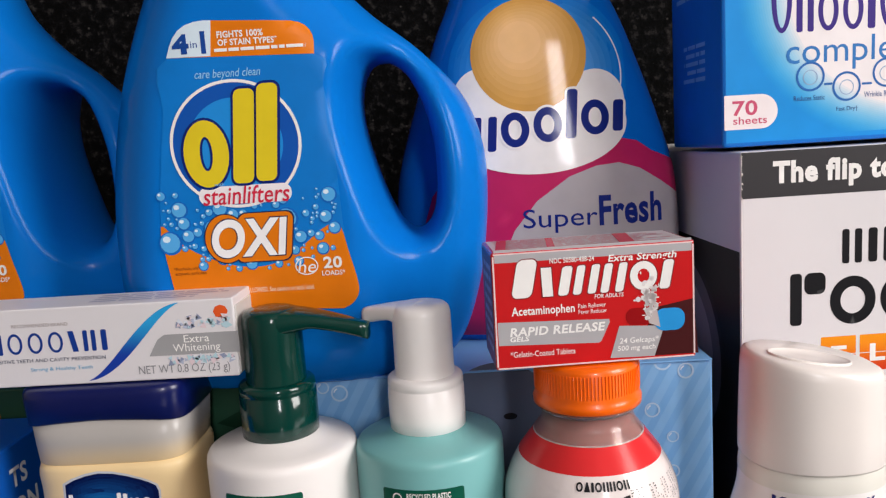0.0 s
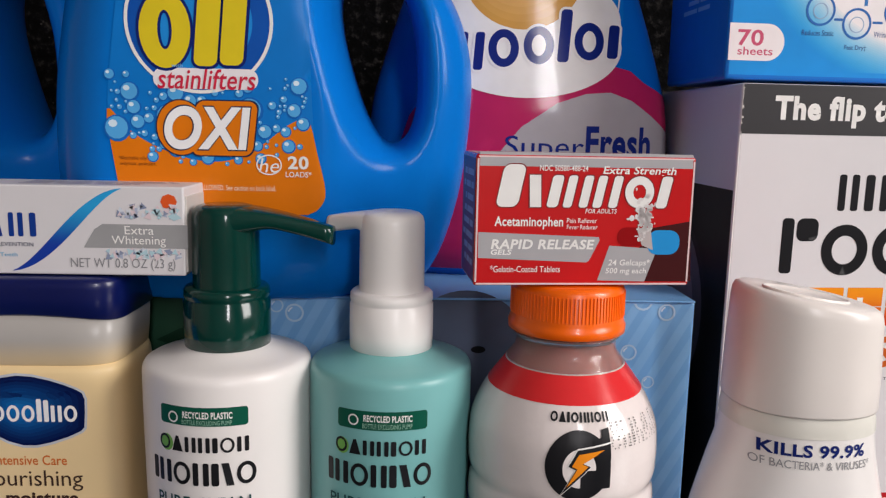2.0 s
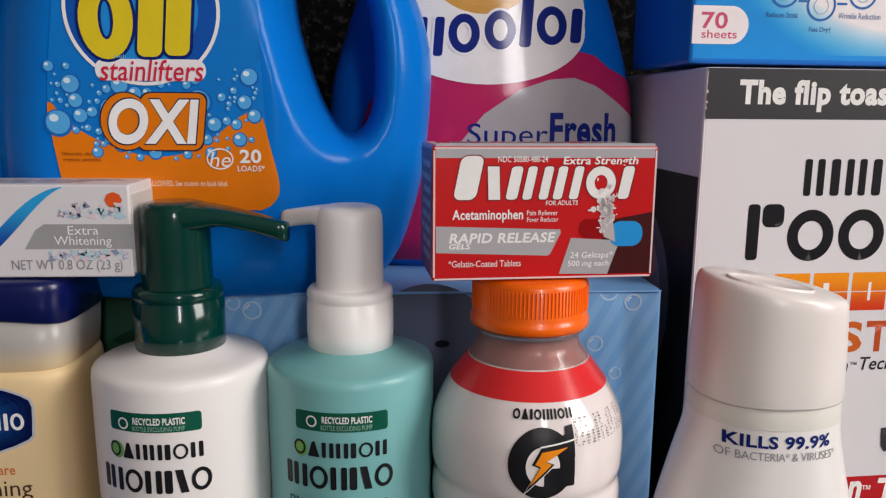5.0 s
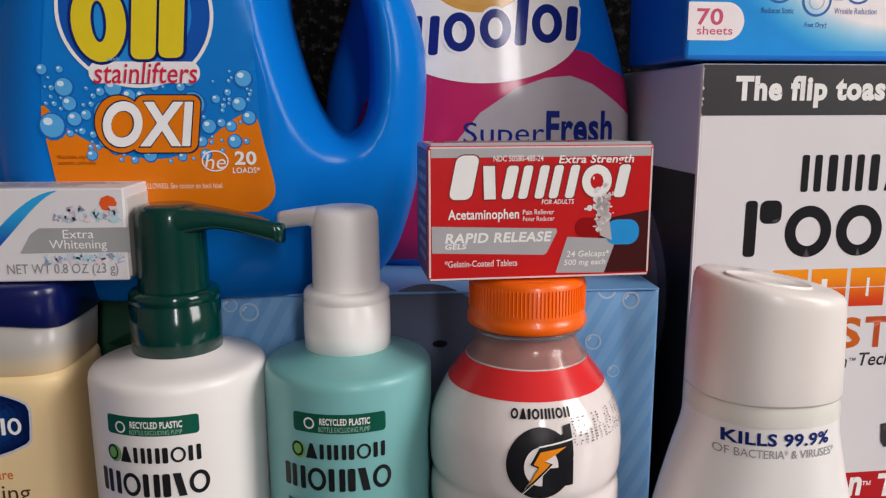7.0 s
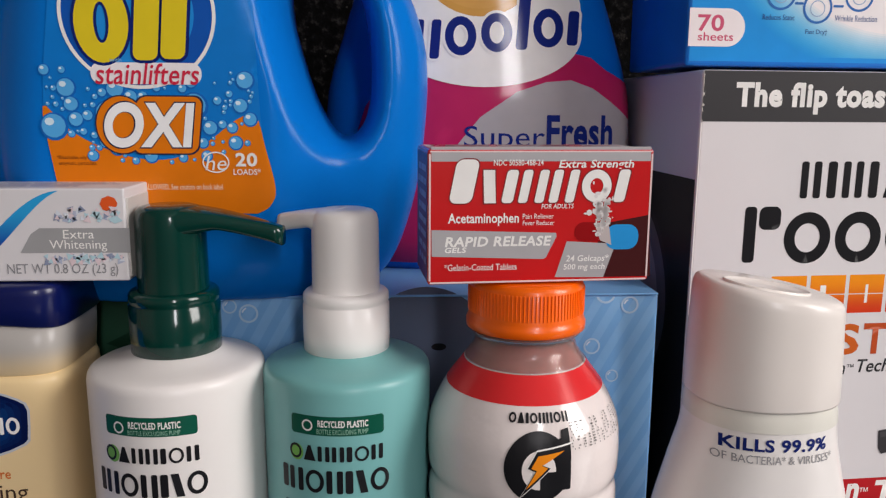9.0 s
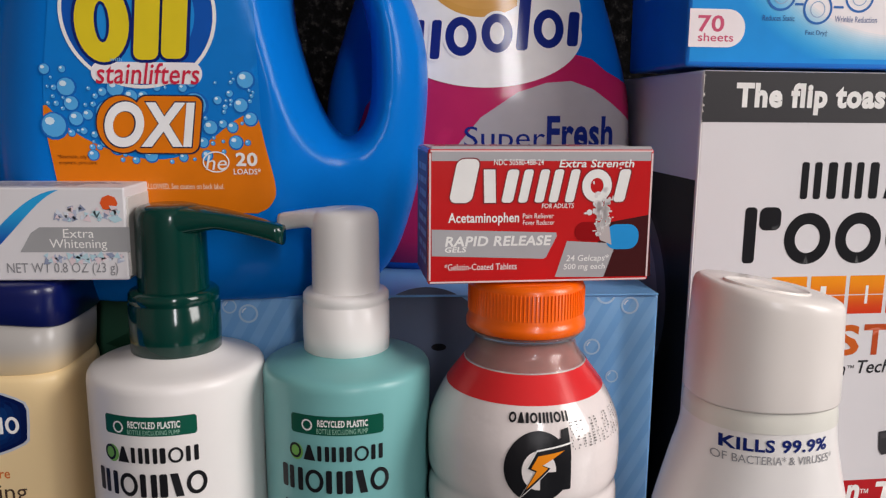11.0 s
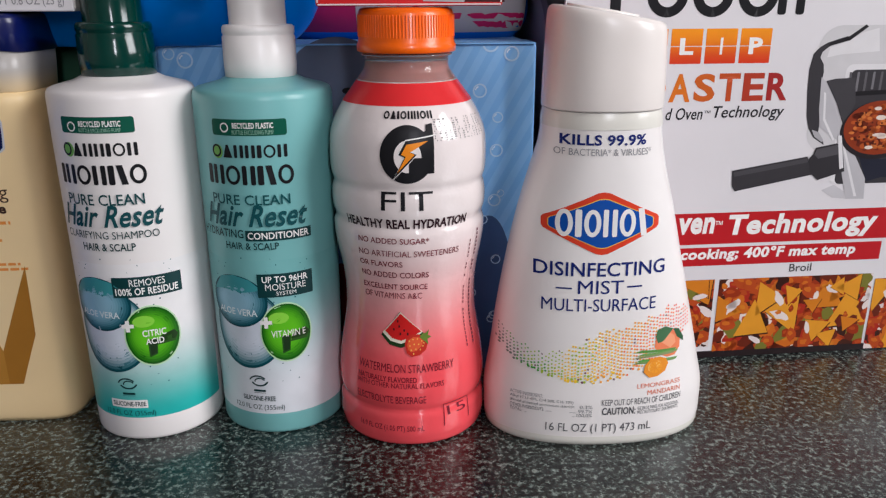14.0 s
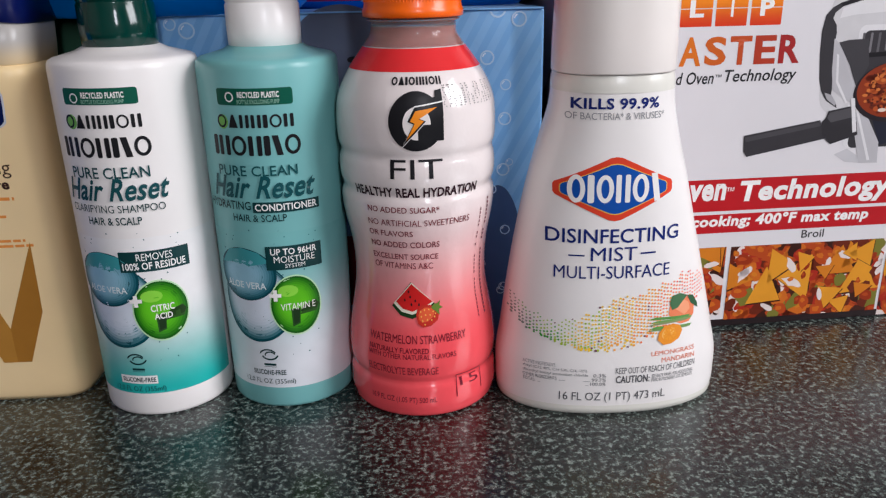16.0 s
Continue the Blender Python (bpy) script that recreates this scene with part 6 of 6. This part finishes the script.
# ---------------------------------------------------------------- printing: softener
s = softener
ON_BOTTLE = on_oval(SOFT_PROFILE, 2.8)
ON_SOFT = lambda u, v, o: ON_BOTTLE(u - 0.0045, v, o)
FILM_FACES.add(ON_SOFT)
FILM = 0.085
PINK = ink(188, 38, 94, FILM)
SOFT_GREY = ink(176, 170, 174, FILM)
SOFT_NAVY, SOFT_WHITE = ink(22, 40, 120, FILM), ink(240, 236, 234, FILM)
edge = lambda z: float(np.interp(z, [p[0] for p in SOFT], [p[1] for p in SOFT])) * 0.96
low = [(-0.058, 0.004), (-0.060, 0.03), (-0.0590, 0.05), (-0.0565, 0.063), (-0.0515, 0.078)]
high = [(edge(z) + 0.0045, z) for z in np.linspace(0.090, 0.004, 24)]
panel(low + [(-0.044, 0.088), (-0.032, 0.095), (-0.018, 0.098), (0.01, 0.099), (0.030, 0.100), (0.044, 0.1030), (0.054, 0.1010), (0.062, 0.0955)] + high, PINK, s, ON_SOFT, 2.0, 0.005, "magenta_zone", "magenta lower label")
panel([(-0.018, 0.03), (-0.0165, 0.046), (-0.0105, 0.0590), (0.0015, 0.0735), (0.0185, 0.0850), (0.032, 0.0895), (0.0440, 0.0905), (0.055, 0.0870), (0.0655, 0.0805), (edge(0.072) + 0.0045, 0.072), (edge(0.06) + 0.0045, 0.06), (edge(0.04) + 0.0045, 0.04), (edge(0.02) + 0.0045, 0.02), (edge(0.006) + 0.0045, 0.0035), (0.03, 0.0035), (0.0, 0.0035), (-0.017, 0.0035)], SOFT_GREY, s, ON_SOFT, 3.4, 0.005, "grey_oval", "grey oval panel")
words("Super", (-0.0060, 0.0319, 0.0567, 0.0694), SOFT_NAVY, s, ON_SOFT, 4.8, 0.0)
words("Fresh", (0.0327, 0.0665, 0.0589, 0.0745), SOFT_NAVY, s, ON_SOFT, 4.8, 0.03)
for k in range(7):
    panel(oval(0.006, 0.138, 0.046 - 0.003 * k, 0.042 - 0.003 * k, 60), ink(8 + 12 * k, 116 + 6 * k, 206 + 3 * k, FILM), s, ON_SOFT, 3.0 + 0.2 * k, 0.005, "sky_oval", clip=(-0.05, 0.05, 0.07, 0.176))
many(ring(0.004, 0.136, 0.0440, 0.0400, 0.0007, 40, -30, 45), SOFT_WHITE, s, ON_SOFT, 4.6, 0.005, "sky_oval")
panel(oval(0.003, 0.1115, 0.046, 0.0245, 60), SOFT_WHITE, s, ON_SOFT, 6.0, 0.005, "white_cloud")
panel(oval(0.0335, 0.1230, 0.0150, 0.0150, 40), SOFT_WHITE, s, ON_SOFT, 5.2, 0.005, "white_cloud")
panel(oval(-0.022, 0.1270, 0.0160, 0.0150, 40), SOFT_WHITE, s, ON_SOFT, 5.6, 0.005, "white_cloud")
for k in range(8):
    f = 1 - 0.09 * k
    panel(oval(0.001 - 0.0006 * k, 0.147 + 0.0009 * k, 0.0290 * f, 0.0285 * f, 48), ink(210 + 4 * k, 156 + 5 * k, 80 + 8 * k, FILM), s, ON_SOFT, 6.6 + 0.2 * k, 0.005, "golden_patch", "plain golden rounded patch" if k == 0 else "", clip=(-0.05, 0.05, 0.07, 0.178))
for grow, m, layer in ((0.0012, SOFT_WHITE, 9.2), (0.0, SOFT_NAVY, 9.8)):
    mark("nnooioi", (-0.044, 0.0480, 0.0975, 0.1150), m, s, ON_SOFT, layer, gap=0.14, heights=[1.0, 1.0, 1.0, 1.0, 1.4, 1.0, 0.9], skew=0.08, grow=grow, weight=0.27, rise=0.10)

# ---------------------------------------------------------------- printing: detergent jugs


def jug_print(s):
    sky_blue = ink(0, 120, 206, 0.34)
    orange = ink(228, 122, 20, 0.28)
    lab = [(-0.1099, 0.1477), (-0.0482, 0.1460), (-0.0453, 0.1330), (-0.0427, 0.1117), (-0.0420, 0.0900), (-0.0408, 0.0680), (-0.0366, 0.0466), (-0.0385, 0.0404), (-0.0425, 0.0376), (-0.0480, 0.0371), (-0.0800, 0.0390), (-0.1100, 0.0407), (-0.1158, 0.0412), (-0.1187, 0.0601), (-0.1200, 0.0800), (-0.1172, 0.1042), (-0.1139, 0.1255)]
    panel([tuple(p) for p in smooth_loop(lab, 4)], sky_blue, s, on_jug, 0, 0.005, "label_film", "glossy printed front label")
    og = [(-0.1203, 0.0771), (-0.1127, 0.0697), (-0.1034, 0.0637), (-0.0891, 0.0584), (-0.0742, 0.0580), (-0.0613, 0.0642), (-0.0508, 0.0722), (-0.0433, 0.0740), (-0.0398, 0.0617), (-0.0366, 0.0466), (-0.0385, 0.0404), (-0.0425, 0.0376), (-0.0480, 0.0371), (-0.0800, 0.0390), (-0.1100, 0.0407), (-0.1153, 0.0412), (-0.1184, 0.0563)]
    panel([tuple(p) for p in smooth_loop(og, 4)], orange, s, on_jug, 1, 0.005, "orange_zone")
    band = [(-0.1101, 0.1477), (-0.1086, 0.1520), (-0.1068, 0.1556), (-0.1042, 0.1586), (-0.1010, 0.1606), (-0.0972, 0.1617), (-0.0931, 0.1621), (-0.0570, 0.1600), (-0.0536, 0.1593), (-0.0512, 0.1580), (-0.0493, 0.1560), (-0.0482, 0.1535), (-0.0478, 0.1510), (-0.0479, 0.1459)]
    panel(band, orange, s, on_jug, 1, 0.005, "orange_banner")
    panel([(-0.1101, 0.1477), (-0.1086, 0.1520), (-0.1068, 0.1556), (-0.1042, 0.1586), (-0.1010, 0.1606), (-0.0972, 0.1617), (-0.0931, 0.1621), (-0.0898, 0.1619), (-0.0913, 0.1475)], ink(214, 232, 244, 0.25), s, on_jug, 2, 0.005, "pale_banner")
    words("4", (-0.1072, -0.1000, 0.1488, 0.1570), ink(20, 70, 150), s, on_jug, 3, 0.05)
    words("in", (-0.0993, -0.0965, 0.1512, 0.1539), ink(20, 70, 150), s, on_jug, 3)
    words("1", (-0.0949, -0.0929, 0.1486, 0.1578), ink(20, 70, 150), s, on_jug, 3, 0.05)
    words("FIGHTS 100%", (-0.0879, -0.0685, 0.1545, 0.1573), WHITE_INK, s, on_jug, 3, 0.03)
    words("OF STAIN TYPES*", (-0.0878, -0.0627, 0.1513, 0.1541), WHITE_INK, s, on_jug, 3, 0.03)
    bars((-0.0895, -0.0488, 0.1484, 0.1503), 1, WHITE_INK, s, on_jug, 3, 3, thick=0.7)
    words("care beyond clean", (-0.0989, -0.0711, 0.1374, 0.1420), ink(150, 206, 240), s, on_jug, 2, 0.0, 0.25)
    ci = (-0.1124, -0.0562, 0.0835, 0.1376)
    cu, cv, rr, rh = (ci[0] + ci[1]) / 2, (ci[2] + ci[3]) / 2, (ci[1] - ci[0]) / 2, (ci[3] - ci[2]) / 2
    panel(oval(cu, cv, rr, rh, 60), ink(16, 84, 176, 0.25), s, on_jug, 1.6, 0.005, "badge")
    panel(oval(cu, cv, rr * 0.72, rh * 0.72, 60), ink(30, 140, 220, 0.25), s, on_jug, 2.0, 0.005, "badge")
    many(ring(cu, cv, rr, rh, 0.0013, 60), WHITE_INK, s, on_jug, 2.6, 0.005, "badge")
    bl = (-0.1082, -0.0643, 0.0928, 0.1354)
    yellow, navy = ink(226, 202, 44, 0.25), ink(16, 36, 110, 0.25)
    for grow, m, layer in ((0.0011, navy, 3.4), (0.0, yellow, 4.4)):
        mark("o", (bl[0], -0.0862, bl[2], bl[2] + 0.0285), m, s, on_jug, layer, skew=0.09, grow=grow, weight=0.36)
        mark("bb", (-0.0868, bl[1], bl[2] + 0.0008, bl[3] - 0.001), m, s, on_jug, layer + 0.2, skew=0.09, gap=0.08, heights=[0.97, 1.0], grow=grow, rise=0.05)
    panel(rounded(-0.1022, -0.0622, 0.0852, 0.0930, 0.0036), ink(240, 236, 240, 0.25), s, on_jug, 3.2, 0.005, "white_strip")
    words("stainlifters", (-0.1006, -0.0631, 0.0851, 0.0928), ink(206, 40, 70), s, on_jug, 5.2, 0.008, 0.2)
    oz = (-0.0986, -0.0653, 0.0620, 0.0787)
    ow, oh = oz[1] - oz[0], oz[3] - oz[2]
    for grow, m, layer in ((0.0026, ink(34, 40, 70), 3.4), (0.0021, orange, 4.1)):
        lay("name_plate", flat([oval(oz[0] + 0.19 * ow, oz[2] + 0.5 * oh, 0.21 * ow + grow, 0.5 * oh + grow, 40)], 0.005), on_jug, layer, m, s)
        lay("name_plate", flat([rounded(oz[0] + 0.36 * ow - grow, oz[1] - 0.10 * oh + grow, oz[2] - grow, oz[3] + grow, 0.0035, 6, 0.12)], 0.005), on_jug, layer + 0.15, m, s)
    words("OXI", (oz[0] - 0.0005, oz[1] + 0.0005, oz[2] - 0.0005, oz[3] + 0.0005), ink(34, 40, 70), s, on_jug, 5.2, 0.05, 0.15, fine=10)
    words("OXI", oz, ink(244, 244, 246), s, on_jug, 6.0, 0.035, 0.15, fine=10)
    rng = random.Random(9)
    deep, mid, lite, placed = [], [], [], []
    b0 = (-0.1210, -0.0421, 0.0580, 0.0874)
    for i in range(620):
        t = rng.random()
        u = b0[0] + (b0[1] - b0[0]) * t
        dip = 0.62 * (1 - (2 * t - 1) ** 2)
        v = b0[3] - (b0[3] - b0[2]) * (0.20 + dip * rng.uniform(0.25, 1.35) + rng.gauss(0, 0.16))
        r = rng.choice((0.0007, 0.0009, 0.0012, 0.0015, 0.0018, 0.0022, 0.0028, 0.0036, 0.0044)) if i > 26 else rng.choice((0.0030, 0.0038, 0.0046, 0.0052))
        if v < 0.0552 + r or not -0.119 < u < -0.0435 or any(math.hypot(u - a, v - b) < 0.86 * (r + c) for a, b, c in placed):
            continue
        placed.append((u, v, r))
        deep.append(oval(u, v, r, r, 14))
        mid.append(oval(u - r * 0.04, v + r * 0.05, r * 0.84, r * 0.84, 14))
        lite.append(oval(u - r * 0.3, v + r * 0.35, r * 0.34, r * 0.28, 8))
    for polys, m, layer in ((deep, ink(24, 104, 190, 0.25), 2.0), (mid, ink(84, 170, 230, 0.25), 2.5), (lite, ink(214, 236, 250, 0.25), 3.0)):
        ob = many(polys, m, s, on_jug, layer, 0, "bubble_print")
        tagged(ob, kind="stuff")
    hx, hy = (-0.0585, 0.0566)
    many(ring(hx, hy, 0.0050, 0.0040, 0.0005, 28), WHITE_INK, s, on_jug, 3.8, 0, "wash_mark")
    words("he", (-0.0625, -0.0546, 0.0536, 0.0591), WHITE_INK, s, on_jug, 3.8, 0.0, 0.2)
    words("20", (-0.0512, -0.0431, 0.0550, 0.0602), WHITE_INK, s, on_jug, 3.8, 0.03)
    words("LOADS*", (-0.0521, -0.0420, 0.0519, 0.0542), WHITE_INK, s, on_jug, 3.8, 0.01)
    words("*Bleachable, oily/waxy,", (-0.1165, -0.1020, 0.0573, 0.0591), ink(120, 60, 20), s, on_jug, 2.4)
    words("enzymatic, particulate.", (-0.1160, -0.1022, 0.0551, 0.0569), ink(120, 60, 20), s, on_jug, 2.4)
    words("IF SWALLOWED. See caution on back label.", (-0.0900, -0.0560, 0.0463, 0.0484), ink(250, 226, 200), s, on_jug, 2.4)
    words("with", (-0.0950, -0.0908, 0.0932, 0.0946), ink(130, 190, 235), s, on_jug, 5.6)


jug_print(jug_a)
jug_b = copy_thing(jug_a, pose(-0.1680, 0.4440, TOP, 0, 0, 0))
tagged(jug_b, "second blue detergent jug set behind its neighbour")

# ---------------------------------------------------------------- printing: the two cartons on the lotion's side
FACE_M = lambda u, v, o: (0.080 + o, u, v)
words("TS", (0.055, 0.068, 0.146, 0.155), WHITE_INK, mix_box, FACE_M, 0, 0.03)
words("TION", (0.044, 0.074, 0.131, 0.141), WHITE_INK, mix_box, FACE_M, 0, 0.03)
words("RRY FLAVOR", (0.036, 0.080, 0.117, 0.123), ink(220, 230, 240), mix_box, FACE_M, 0, 0.01)
panel(oval(0.060, 0.09, 0.02, 0.012, 30), ink(30, 120, 210), mix_box, FACE_M, 0, 0, "swirl_print")
FACE_G = on_plane(0.0)
rng = random.Random(17)
for k, c in enumerate(((36, 84, 48), (14, 44, 30), (64, 96, 60), (18, 58, 36))):
    polys = []
    for i in range(9):
        u, v = rng.uniform(0.0, 0.21), rng.uniform(0.02, 0.17)
        a = rng.uniform(0, 180)
        L, W = rng.uniform(0.012, 0.03), rng.uniform(0.003, 0.007)
        ca, sa = math.cos(radians(a)), math.sin(radians(a))
        polys.append([(u + L * x * ca - W * y * sa, v + L * x * sa + W * y * ca) for x, y in ((-1, 0), (-0.5, 0.8), (0.3, 0.9), (1, 0), (0.3, -0.9), (-0.5, -0.8))])
    tagged(many(polys, ink(*c), green_box, FACE_G, 0.4 * k, 0, "leaf_print", clip=(0.001, 0.211, 0.001, TOP - 0.001)), kind="stuff")
panel(oval(0.075, 0.165, 0.004, 0.006, 14), ink(210, 110, 50), green_box, FACE_G, 2, 0, "leaf_print")
